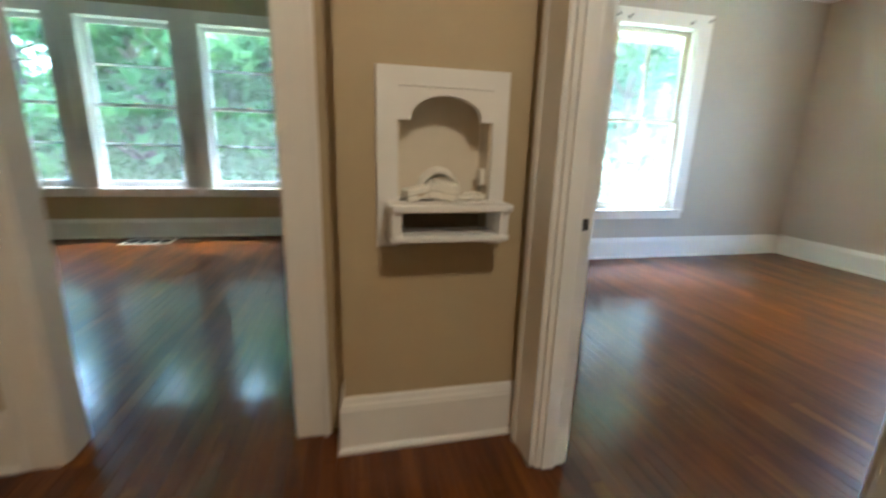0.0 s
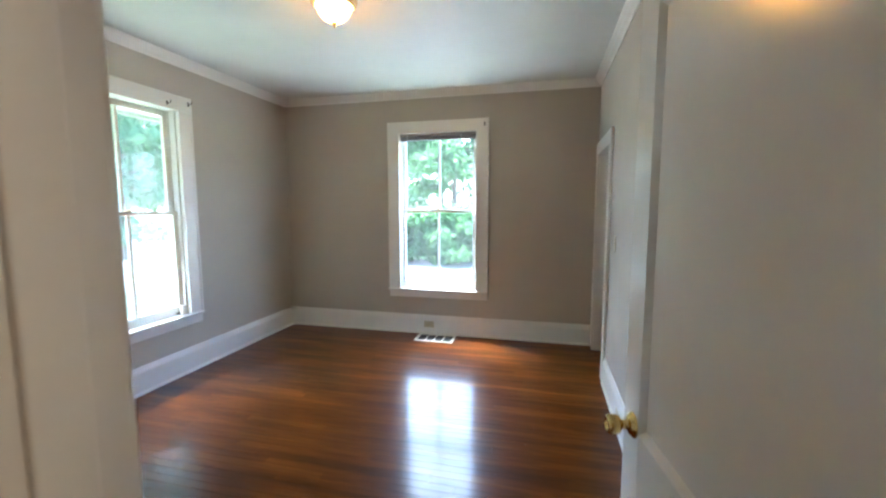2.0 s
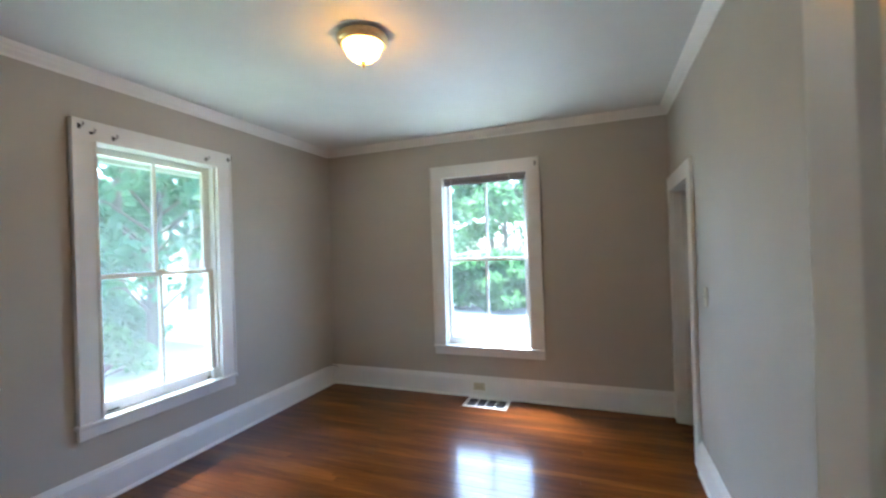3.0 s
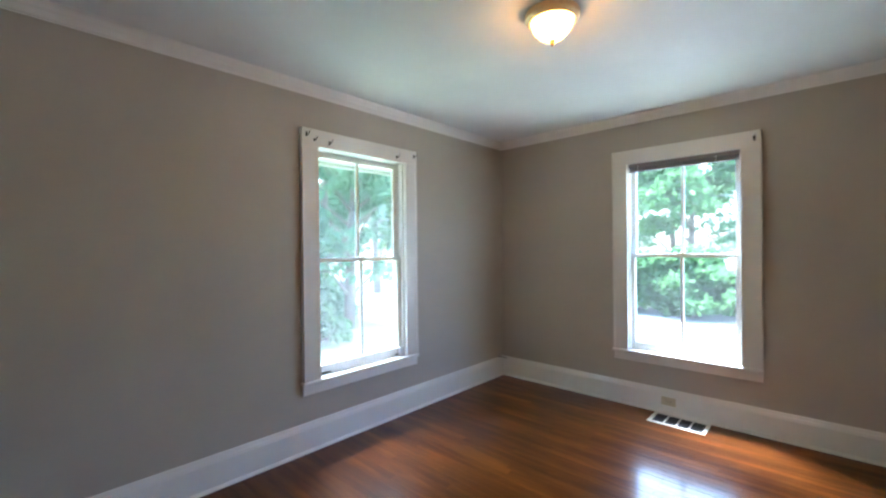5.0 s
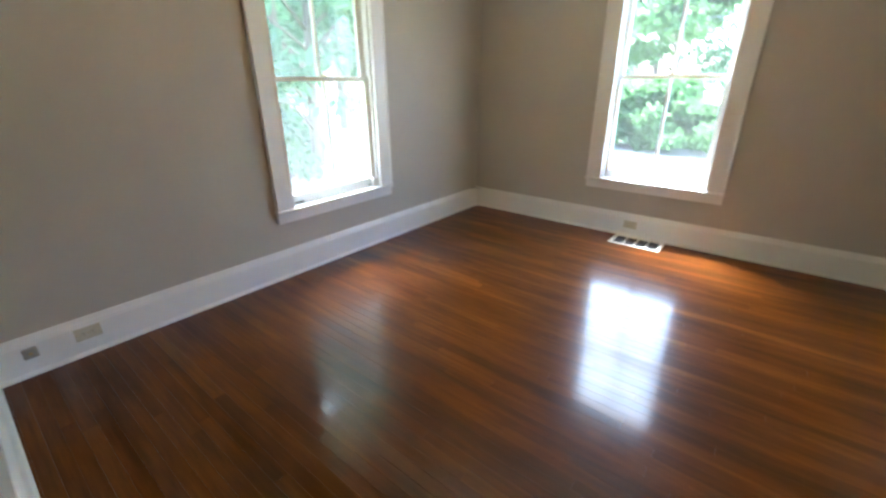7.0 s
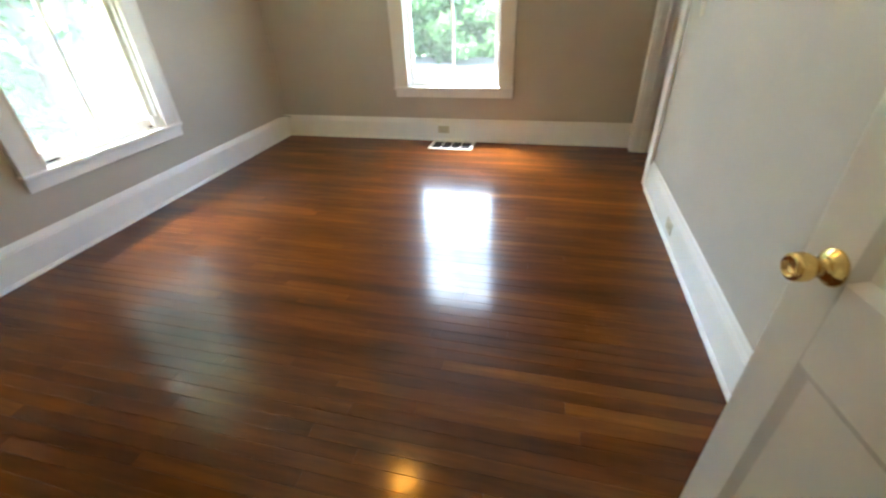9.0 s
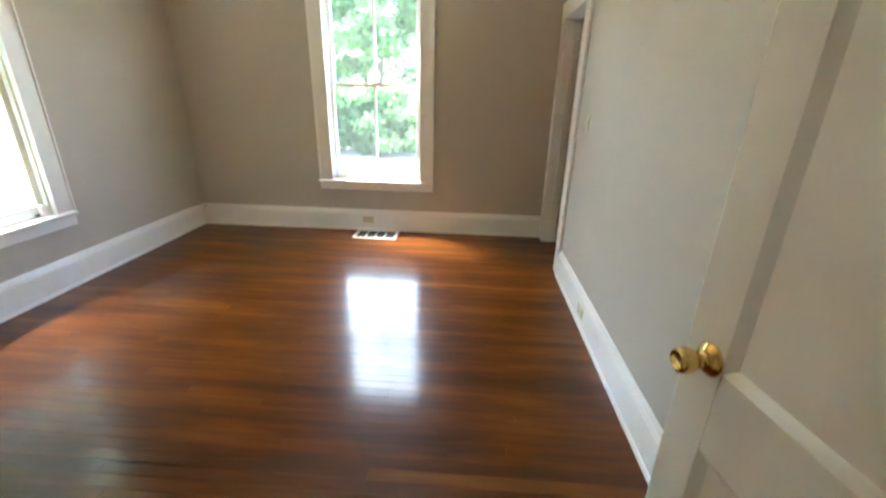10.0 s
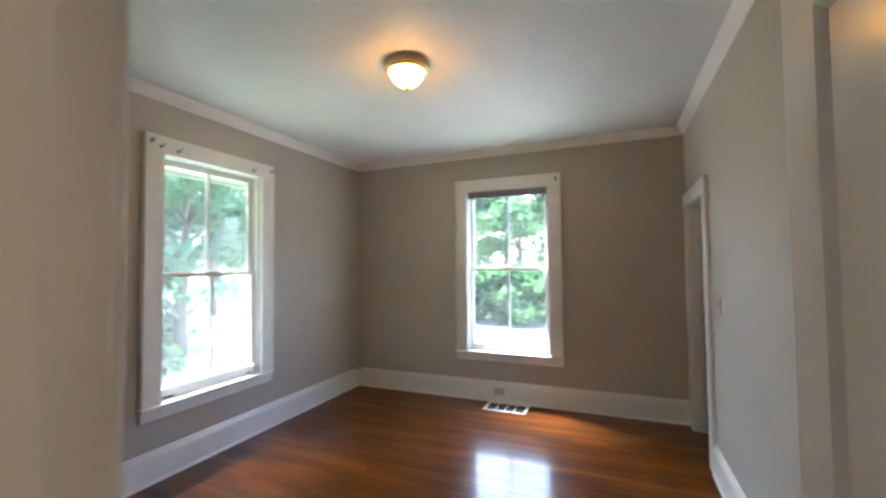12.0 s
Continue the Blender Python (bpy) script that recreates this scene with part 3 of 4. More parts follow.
# ---- doors ----
def panel_sheet(x0, x1, z0, z1, face, inward, slope=0.022, depth=0.011):
    """A sunk door panel with a sloped moulding round it, on one face."""
    bm = bmesh.new()
    o = [(x0, z0), (x1, z0), (x1, z1), (x0, z1)]
    i = [(x0 + slope, z0 + slope), (x1 - slope, z0 + slope), (x1 - slope, z1 - slope), (x0 + slope, z1 - slope)]
    vo = [bm.verts.new((x, face, z)) for x, z in o]
    vi = [bm.verts.new((x, face + inward * depth, z)) for x, z in i]
    vb = [bm.verts.new((x, face + inward * 0.016, z)) for x, z in o]
    for k in range(4):
        j = (k + 1) % 4
        bm.faces.new((vo[k], vo[j], vi[j], vi[k]))
        bm.faces.new((vo[k], vo[j], vb[j], vb[k]))
    bm.faces.new(vi)
    bm.faces.new(vb)
    return bm


def door(name, m, width, height, label, knob):
    """A two-panel door; x runs from the hinge, y is its thickness."""
    top = tagged(empty(name, m), label, "door", kind="structure")
    th, st = 0.035, 0.105
    part("stile", one_box((0, 0, 0.008), (st, th, height), 0.0025), DOOR_PAINT, top)
    part("stile", one_box((width - st, 0, 0.008), (width, th, height), 0.0025), DOOR_PAINT, top)
    rails = ((0.008, 0.235), (0.730, 0.913), (height - 0.125, height))
    for a, b in rails:
        part("rail", one_box((st, 0.0002, a), (width - st, th - 0.0002, b), 0.001), DOOR_PAINT, top)
    for a, b in ((rails[0][1], rails[1][0]), (rails[1][1], rails[2][0])):
        sheet = panel_sheet(st, width - st, a, b, th - 0.0005, -1)
        merge(sheet, panel_sheet(st, width - st, a, b, 0.0005, 1))
        part("panel", sheet, DOOR_PAINT, top)
    for z in (0.25, 1.05, 1.80):
        h = lathe([(0.0, -0.045), (0.006, -0.045), (0.006, 0.045), (0.0, 0.045)], 10)
        bmesh.ops.translate(h, verts=h.verts[:], vec=(-0.004, -0.004, z))
        part("hinge", h, BRASS_OLD, top, "dull brass hinge")
    if knob:
        part("latch_plate", one_box((width + 0.0002, 0.006, 0.893), (width + 0.0016, 0.029, 0.951), 0.0005), BRASS, top)
        for side, y0 in ((1, th), (-1, 0.0)):
            prof = [(0.0, 0.0), (0.034, 0.0), (0.034, 0.003), (0.031, 0.006), (0.027, 0.008), (0.025, 0.012), (0.017, 0.015), (0.012, 0.019), (0.0115, 0.030), (0.015, 0.034), (0.0225, 0.038), (0.0255, 0.044), (0.0262, 0.052), (0.0255, 0.062), (0.0235, 0.068), (0.0195, 0.0705), (0.0175, 0.0705), (0.0150, 0.0655), (0.0120, 0.0630), (0.0, 0.0622)]
            k = lathe([(r, h * side) for r, h in prof], 36, "Y")
            bmesh.ops.translate(k, verts=k.verts[:], vec=(width - 0.070, y0, 0.922))
            part("door_knob", k, BRASS, top, "polished brass round door knob on a stepped rose", True)
    return top


door("door_1", pose(DX1 - 0.012, YD + 0.036, 0, 0, 0, 98.9), 0.858, 2.11, "white gloss two-panel door standing open into the bedroom", True)
cj = tagged(empty("doorway_2"), "white painted casing round the closet doorway in the corner", "door frame", kind="structure")
part("side_jamb", one_box((XR - 0.001, CY0 - 0.02, 0), (XR + 0.121, CY0, CTOP), 0.002), TRIM, cj)
part("side_jamb", one_box((XR - 0.001, CY1, 0), (XR + 0.121, CY1 + 0.02, CTOP), 0.002), TRIM, cj)
part("head_jamb", one_box((XR - 0.001, CY0 - 0.02, CTOP), (XR + 0.121, CY1 + 0.02, CTOP + 0.02), 0.002), TRIM, cj)
part("door_stop", one_box((XR + 0.055, CY1 - 0.012, 0), (XR + 0.085, CY1, CTOP), 0.003), TRIM, cj)
part("door_stop", one_box((XR + 0.055, CY0, 0), (XR + 0.085, CY0 + 0.012, CTOP), 0.003), TRIM, cj)
part("side_casing", one_box((XR - 0.022, CY0 - 0.135, 0), (XR - 0.0012, CY0 - 0.006, CTOP + 0.006), 0.003), TRIM, cj)
part("side_casing", one_box((XR - 0.022, CY1 + 0.006, 0), (XR - 0.0012, YF - 0.022, CTOP + 0.006), 0.003), TRIM, cj)
part("head_casing", one_box((XR - 0.023, CY0 - 0.135, CTOP + 0.0065), (XR - 0.0012, YF - 0.002, CTOP + 0.135), 0.003), TRIM, cj)
door("door_2", pose(XR + 0.125, CY1 - 0.010, 0, 0, 0, -14), 0.70, 1.99, "white two-panel closet door swung back into the closet", False)

# cased opening to the sunroom
co = tagged(empty("doorway_3"), "white painted casing round the open doorway to the sunroom", "door frame", kind="structure")
part("side_jamb", one_box((XO0 - 0.001, OY1, 0), (XO1 + 0.001, OY1 + 0.02, OTOP), 0.002), TRIM, co)
part("side_jamb", one_box((XO0 - 0.001, OY0 - 0.02, 0), (XO1 + 0.001, OY0, OTOP), 0.002), TRIM, co)
part("head_jamb", one_box((XO0 - 0.001, OY0 - 0.02, OTOP), (XO1 + 0.001, OY1 + 0.02, OTOP + 0.02), 0.002), TRIM, co)
for s, y in ((1, OY1), (-1, OY0)):
    a, b = sorted((y + s * 0.008, y + s * 0.135))
    part("side_casing", one_box((XO1, a, 0), (XO1 + 0.022, b, OTOP + 0.008), 0.004), TRIM, co)
    part("plinth_edge", one_box((XO1 + 0.022, b - 0.022 if s > 0 else a, 0), (XO1 + 0.030, b if s > 0 else a + 0.022, OTOP + 0.008), 0.003), TRIM, co)
part("head_casing", one_box((XO1, OY0 - 0.135, OTOP + 0.0085), (XO1 + 0.023, OY1 + 0.135, OTOP + 0.15), 0.004), TRIM, co)

# ---- telephone niche ----
nic = tagged(empty("telephone_niche"), "cream painted arched telephone niche with a shelf and a slot below", "niche")
NF = XN + 0.020
surround = bmesh.new()
edge_pts = [(-4.920, 0.800), (-4.851, 0.800), (-4.851, 1.3145), (-4.534, 1.3145), (-4.534, 0.800), (-4.481, 0.800), (-4.481, 1.3725), (-4.920, 1.3725)]
front = surround.faces.new([surround.verts.new((NF, y, z)) for y, z in edge_pts])
pulled = bmesh.ops.extrude_face_region(surround, geom=[front])
bmesh.ops.translate(surround, verts=[v for v in pulled["geom"] if isinstance(v, bmesh.types.BMVert)], vec=(XN - NF, 0, 0))
part("surround", surround, TRIM, nic)



def arch_board(y0, y1, z0, z1, spring0, spring1, rise, x0, x1):
    """A head board with a low arch cut out of its lower edge."""
    bm = bmesh.new()
    mid, half = (spring0 + spring1) / 2, (spring1 - spring0) / 2
    low = [(y0, z0), (spring0, z0)]
    low += [(mid - half * math.cos(a), z0 + 0.008 + (rise - 0.008) * math.sin(a)) for a in [math.pi * k / 24 for k in range(25)]]
    low += [(spring1, z0), (y1, z0)]
    for x in (x0, x1):
        bot = [bm.verts.new((x, y, z)) for y, z in low]
        topv = [bm.verts.new((x, y, z1)) for y, z in low]
        for k in range(len(low) - 1):
            if low[k + 1][0] - low[k][0] > 1e-6:
                bm.faces.new((bot[k], bot[k + 1], topv[k + 1], topv[k]))
        if x == x0:
            first = (bot, topv)
        else:
            for k in range(len(low) - 1):
                bm.faces.new((first[0][k], first[0][k + 1], bot[k + 1], bot[k]))
    return bm


part("arched_head", arch_board(-4.851, -4.534, 1.212, 1.3125, -4.808, -4.577, 0.078, XN, NF - 0.0015), TRIM, nic)
lin = one_box((2.345, -4.852, 0.955), (2.352, -4.533, 1.33))
part("niche_back", lin, NICHE_IN, nic)
part("niche_side", one_box((2.352, -4.8525, 0.93), (XN, -4.846, 1.33)), NICHE_IN, nic)
part("niche_side", one_box((2.352, -4.539, 0.93), (XN, -4.5325, 1.33)), NICHE_IN, nic)
part("niche_top", one_box((2.352, -4.846, 1.318), (XN, -4.539, 1.3295)), NICHE_IN, nic)


def rounded_shelf(x0, x1, y0, y1, z0, z1, r):
    bm = bmesh.new()
    pts = [(x0, y0)] + [(x1 - r + r * math.sin(a), y0 + r - r * math.cos(a)) for a in [math.pi / 2 * k / 6 for k in range(7)]]
    pts += [(x1 - r + r * math.cos(a), y1 - r + r * math.sin(a)) for a in [math.pi / 2 * k / 6 for k in range(7)]] + [(x0, y1)]
    f = bm.faces.new([bm.verts.new((x, y, z0)) for x, y in pts])
    got = bmesh.ops.extrude_face_region(bm, geom=[f])
    bmesh.ops.translate(bm, verts=[v for v in got["geom"] if isinstance(v, bmesh.types.BMVert)], vec=(0, 0, z1 - z0))
    es = [e for e in bm.edges if abs(e.verts[0].co.z - e.verts[1].co.z) < 1e-6]
    bmesh.ops.bevel(bm, geom=es, offset=0.004, segments=2, affect="EDGES")
    return bm


part("shelf", rounded_shelf(NF - 0.019, 2.612, -4.892, -4.490, 0.932, 0.955, 0.022), TRIM, nic)
part("shelf_back", one_box((2.352, -4.846, 0.933), (NF - 0.0192, -4.539, 0.9545)), TRIM, nic)
part("tray", rounded_shelf(NF - 0.019, 2.612, -4.892, -4.500, 0.838, 0.858, 0.022), TRIM, nic)
part("tray_side", one_box((NF - 0.018, -4.885, 0.858), (2.600, -4.853, 0.932), 0.003), TRIM, nic)
part("tray_side", one_box((NF - 0.018, -4.537, 0.858), (2.600, -4.506, 0.932), 0.003), TRIM, nic)
# lining in the darker colour that holds the slot's shade
part("slot_lining", one_box((2.346, -4.851, 0.834), (2.362, -4.534, 0.932)), NICHE_SHADE, nic)
part("slot_floor", one_box((2.362, -4.851, 0.834), (NF - 0.020, -4.534, 0.848)), NICHE_SHADE, nic)

# what lies in the niche
coil = tagged(empty("cable_coil", pose(2.425, -4.700, 0.955)), "off-white cord coiled upright against the niche back", "cable")
for k, (r, x) in enumerate(((0.064, -0.038), (0.060, -0.026), (0.056, -0.014))):
    part("loop", tube([(x + 0.004 * math.sin(5 * a), -r * math.cos(a) * 1.2, 0.006 + r * 1.5 * math.sin(a)) for a in [math.pi * q / 20 for q in range(21)]], 0.0075, 8), CORD_WHITE, coil, smooth=True)
part("inner_disc", lathe([(0.0, -0.003), (0.020, -0.004), (0.034, -0.002), (0.046, -0.005), (0.050, 0.0), (0.046, 0.005), (0.034, 0.002), (0.020, 0.004), (0.0, 0.003)], 32, "X"), CORD_WHITE, coil, smooth=True).location = (-0.030, 0, 0.052)


def adapter(m, size, lb):
    top = tagged(empty("power_adapter", m), lb, "adapter", "adapters in the niche")
    a, b, c = size
    part("body", one_box((-a / 2, -b / 2, 0), (a / 2, b / 2, c), 0.006, 3), CORD_WHITE, top)
    part("seam", one_box((-a / 2 - 0.0004, -b / 2 - 0.0004, c * 0.48), (a / 2 + 0.0004, b / 2 + 0.0004, c * 0.52)), PLATE_GREY, top)
    part("prong", one_box((a / 2, -0.007, c * 0.4), (a / 2 + 0.014, -0.0055, c * 0.4 + 0.007)), BRASS_OLD, top)
    part("prong", one_box((a / 2, 0.0055, c * 0.4), (a / 2 + 0.014, 0.007, c * 0.4 + 0.007)), BRASS_OLD, top)
    return top


adapter(pose(2.478, -4.790, 0.957, 9, 0, 20), (0.062, 0.084, 0.044), "off-white power adapter lying on the niche shelf")
adapter(pose(2.492, -4.705, 0.963, -10, 6, -16), (0.066, 0.088, 0.056), "off-white power adapter with a dark underside on the niche shelf")
cords = tagged(empty("loose_cord"), "off-white loose cord curled on the niche shelf", "cable")
part("cord", tube([(2.50, -4.69 + 0.018 * k + 0.0, 0.963 + 0.004 * math.sin(k * 1.3)) if k < 3 else (2.50 - 0.012 * math.sin(k), -4.69 + 0.0165 * k, 0.963 + 0.008 * math.sin(k * 0.9) ** 2) for k in range(9)], 0.0075, 8), CORD_WHITE, cords, smooth=True)
part("cord", tube([(2.47 + 0.03 * math.cos(a), -4.590 + 0.035 * math.sin(a), 0.962 + 0.012 * math.sin(a / 2) ** 2) for a in [2 * math.pi * k / 20 for k in range(19)]], 0.0075, 8), CORD_WHITE, cords, smooth=True)
part("dark_cord", tube([(2.49, -4.845, 0.960), (2.50, -4.83, 0.961), (2.495, -4.81, 0.962), (2.51, -4.775, 0.961), (2.505, -4.74, 0.960)], 0.003, 6), CORD_DARK, cords)
jack = tagged(empty("phone_jack", pose(2.420, -4.5395, 1.03)), "small off-white phone jack on the niche side", "jack")
part("body", one_box((-0.022, -0.022, -0.028), (0.022, -0.0002, 0.030), 0.004), CORD_WHITE, jack)
part("plug", one_box((-0.008, -0.018, -0.050), (0.008, -0.006, -0.028), 0.002), PLATE_GREY, jack)


# ---- outlets, switch, jacks ----
def outlet(m, lb):
    """A duplex outlet lying on its side; y points off the wall."""
    top = tagged(empty("wall_outlet", m), lb, "outlet", "outlets on the baseboards")
    part("cover_plate", one_box((-0.060, 0.0, -0.0375), (0.060, 0.005, 0.0375), 0.002), PLATE, top)
    for x in (-0.021, 0.021):
        r = part("receptacle", one_box((x - 0.016, 0.005, -0.015), (x + 0.016, 0.0072, 0.015), 0.003), PLATE, top)
        for z in (-0.006, 0.006):
            part("slot", one_box((x - 0.005, 0.0073, z - 0.0012), (x + 0.005, 0.0076, z + 0.0012)), PLATE_DARK, r)
    part("screw", lathe([(0.003, 0.005), (0.003, 0.0062), (0.0, 0.0066)], 10, "Y"), BRASS_OLD, top)
    return top


outlet(pose(1.815, YF - 0.0202, 0.118, 0, 0, 180), "almond duplex outlet set sideways in the baseboard above the floor register")
outlet(pose(XL + 0.0202, -3.842, 0.133, 0, 0, -90), "almond duplex outlet set sideways in the baseboard")
outlet(pose(XR - 0.0202, -1.76, 0.105, 0, 0, 90), "almond duplex outlet set sideways in the long baseboard")
pj = tagged(empty("cable_jack", pose(XL + 0.0202, -4.085, 0.135, 0, 0, -90)), "small aged grey cable jack on the baseboard by the corner", "jack")
part("box", one_box((-0.030, 0.0, -0.030), (0.030, 0.018, 0.030), 0.006, 3), PLATE_GREY, pj)
part("socket", lathe([(0.008, 0.018), (0.008, 0.024), (0.005, 0.024), (0.005, 0.019), (0.0, 0.019)], 14, "Y"), BRASS_OLD, pj)
sw = tagged(empty("light_switch", pose(XR - 0.0004, -1.245, 1.222, 0, 0, 90)), "almond toggle light switch beside the closet doorway", "switch")
part("cover_plate", one_box((-0.035, 0.0, -0.058), (0.035, 0.005, 0.058), 0.002), PLATE, sw)
part("toggle", one_box((-0.005, 0.005, -0.004), (0.005, 0.016, 0.014), 0.002), CORD_WHITE, sw)
for z in (-0.030, 0.030):
    part("screw", lathe([(0.003, 0.005), (0.003, 0.006), (0.0, 0.0065)], 10, "Y"), BRASS_OLD, sw).location = (0, 0, z)
stub = tagged(empty("cable_stub"), "short dark cable end sticking out above the corner baseboard", "cable")
part("cable", tube([(XL + 0.002, -0.10, 0.228), (XL + 0.018, -0.075, 0.231), (0.012, -0.045, 0.226), (0.035, -0.02, 0.214), (0.05, -0.008, 0.205)], 0.0035, 6), CORD_DARK, stub)


# ---- floor registers ----
def register(m, w, d, cells, lb):
    top = tagged(empty("floor_register", m), lb, "floor register", "floor registers")
    rim = 0.030
    # flat near-black sheet stands for the shade down in the duct
    part("well_sheet", one_box((-w / 2 + rim, -d / 2 + rim, 0.0004), (w / 2 - rim, d / 2 - rim, 0.0014)), VENT_DARK, top)
    for a, b in (((-w / 2, -d / 2), (w / 2, -d / 2 + rim)), ((-w / 2, d / 2 - rim), (w / 2, d / 2))):
        part("frame_bar", one_box((*a, 0.0003), (*b, 0.008), 0.003), VENT_WHITE, top)
    for s in (-1, 1):
        a, b = sorted((s * w / 2, s * (w / 2 - rim)))
        part("frame_end", one_box((a, -d / 2 + rim, 0.0003), (b, d / 2 - rim, 0.0078), 0.003), VENT_WHITE, top)
    step = (w - 2 * rim) / cells
    for k in range(1, cells):
        x = -w / 2 + rim + k * step
        part("cross_bar", one_box((x - 0.006, -d / 2 + rim, 0.0014), (x + 0.006, d / 2 - rim, 0.0074), 0.002), VENT_WHITE, top)
    for k in range(cells):
        for q in range(1, 6):
            y = -d / 2 + rim + q * (d - 2 * rim) / 6
            x = -w / 2 + rim + k * step
            part("louvre", one_box((x + 0.006, y - 0.002, 0.0015), (x + step - 0.006, y + 0.002, 0.0045)), VENT_DARK, top)
    return top


register(pose(1.931, -0.150, 0.001), 0.445, 0.262, 4, "white enamel floor register with four dark openings")
register(pose(-1.33, -7.23, 0.001, 0, 0, 90), 0.50, 0.28, 4, "white enamel floor register under the sunroom windows")


# ---- ceiling lamps ----
def ceiling_lamp(m, glow):
    top = tagged(empty("ceiling_light", m), "lit flush ceiling light with a brass pan and glass bowl", "ceiling light", "flush ceiling lights")
    pan = [(0.0, 0.0), (0.150, 0.0), (0.160, -0.004), (0.164, -0.010), (0.160, -0.016), (0.163, -0.020), (0.164, -0.027), (0.160, -0.034), (0.153, -0.038), (0.148, -0.039), (0.147, -0.043), (0.141, -0.049), (0.134, -0.051), (0.129, -0.048), (0.126, -0.044), (0.0, -0.040)]
    bowl = [(0.122, -0.045), (0.123, -0.054), (0.120, -0.066), (0.112, -0.082), (0.099, -0.099), (0.082, -0.114), (0.062, -0.126), (0.041, -0.134), (0.020, -0.139), (0.0, -0.140)]
    finial = [(0.0, -0.137), (0.018, -0.138), (0.019, -0.143), (0.010, -0.147), (0.013, -0.153), (0.011, -0.161), (0.005, -0.168), (0.0, -0.172)]
    pan, bowl, finial = ([(r * 0.88, h * 1.06) for r, h in prof] for prof in (pan, bowl, finial))
    part("pan", lathe(pan, 64), BRASS_LAMP, top, "stepped antique brass pan", True)
    part("bowl", lathe(bowl, 64), glow, top, "glowing alabaster glass bowl", True)
    part("finial", lathe(finial, 20), BRASS_OLD, top, "brass finial", True)
    return top


ceiling_lamp(pose(1.81, -2.12, H - 0.0005), BULB_GLASS)
ceiling_lamp(pose(4.45, -4.55, H - 0.0005), HALL_GLASS)


# ---- outdoors ----
tagged(part("ground", one_box((-400, -400, GROUND_Z - 0.3), (400, 400, GROUND_Z)), LAWN), "patchy green lawn round the house", "ground", kind="structure")
drive = bmesh.new()
ring = [(-60, 4.0), (-14, 4.4), (-5.5, 3.6), (-2.4, 2.6), (9, 2.2), (14, 3.2), (14, 12.6), (4, 12.4), (-4, 12.2), (-10, 12.8), (-60, 15)]
drive.faces.new([drive.verts.new((x, y, GROUND_Z + 0.02)) for x, y in ring])
tagged(part("driveway", drive, GRAVEL), "pale sunlit gravel driveway", "driveway", kind="structure")


def leaves(rng, centres, count, size):
    """Many small folded leaves scattered in uneven clumps round the centres (x, y, z, rx, rz)."""
    n = count
    cs = np.array(centres)
    pick = rng.integers(0, len(cs), n)
    d = rng.normal(size=(n, 3))
    d /= np.linalg.norm(d, axis=1)[:, None]
    r = rng.random(n) ** 0.45
    p = cs[pick, :3] + d * r[:, None] * cs[pick][:, [3, 3, 4]] * (0.8 + 0.4 * rng.random(n))[:, None]
    a = rng.normal(size=(n, 3))
    a /= np.linalg.norm(a, axis=1)[:, None]
    up = rng.normal(size=(n, 3)) * 0.6 + np.array([0, 0, 1.0])
    b = np.cross(up, a)
    b /= np.linalg.norm(b, axis=1)[:, None]
    c = np.cross(a, b)
    s = size * (0.6 + 0.8 * rng.random(n))[:, None]
    v = np.stack([p - a * s, p + b * s * 0.5 + c * s * 0.12, p + a * s, p - b * s * 0.5 + c * s * 0.12], axis=1).reshape(-1, 3)
    f = np.arange(4 * n).reshape(n, 4)
    f = np.concatenate([f[:, [0, 1, 2]], f[:, [0, 2, 3]]])
    return v, f


def crown_mesh(name, v, f, mat):
    me = bpy.data.meshes.new(name)
    me.from_pydata(v.tolist(), [], f.tolist())
    me.materials.append(mat)
    return me


def tree(seed, x, y, height, spread, low, count, mat, lb, trunk=0.16, size=0.24, clumps=26):
    rng = np.random.default_rng(seed)
    top = tagged(empty("tree", pose(x, y, GROUND_Z)), lb, "tree", "trees round the house")
    lean = rng.normal(size=2) * 0.25
    pts = [(lean[0] * k * k / 36, lean[1] * k * k / 36, height * 0.8 * k / 6) for k in range(7)]
    wood = tube(pts, trunk, 12, trunk * 0.3)
    cs = []
    for k in range(clumps):
        ang, h = rng.random() * 2 * math.pi, low + (height - low) * rng.random() ** 0.9
        reach = spread * (0.35 + 0.65 * rng.random()) * (1.0 - 0.45 * (h - low) / (height - low))
        c = (reach * math.cos(ang), reach * math.sin(ang), h)
        base_h = min(height * 0.75, max(0.9, h - 0.5 * reach))
        q = base_h / (height * 0.8)
        root = (lean[0] * q * q, lean[1] * q * q, base_h)
        midp = tuple(root[i] * 0.5 + c[i] * 0.5 + (0.0, 0.0, 0.15 * reach)[i] for i in range(3))
        merge(wood, tube([root, midp, c], trunk * 0.28, 6, trunk * 0.06))
        cs.append((*c, spread * (0.22 + 0.2 * rng.random()), spread * (0.10 + 0.12 * rng.random())))
    part("trunk", wood, BARK, top, "rough brown trunk and limbs", True)
    crown_ob = new("crown", crown_mesh("crown", *leaves(rng, cs, count, size), mat))
    crown_ob.parent = top
    return top


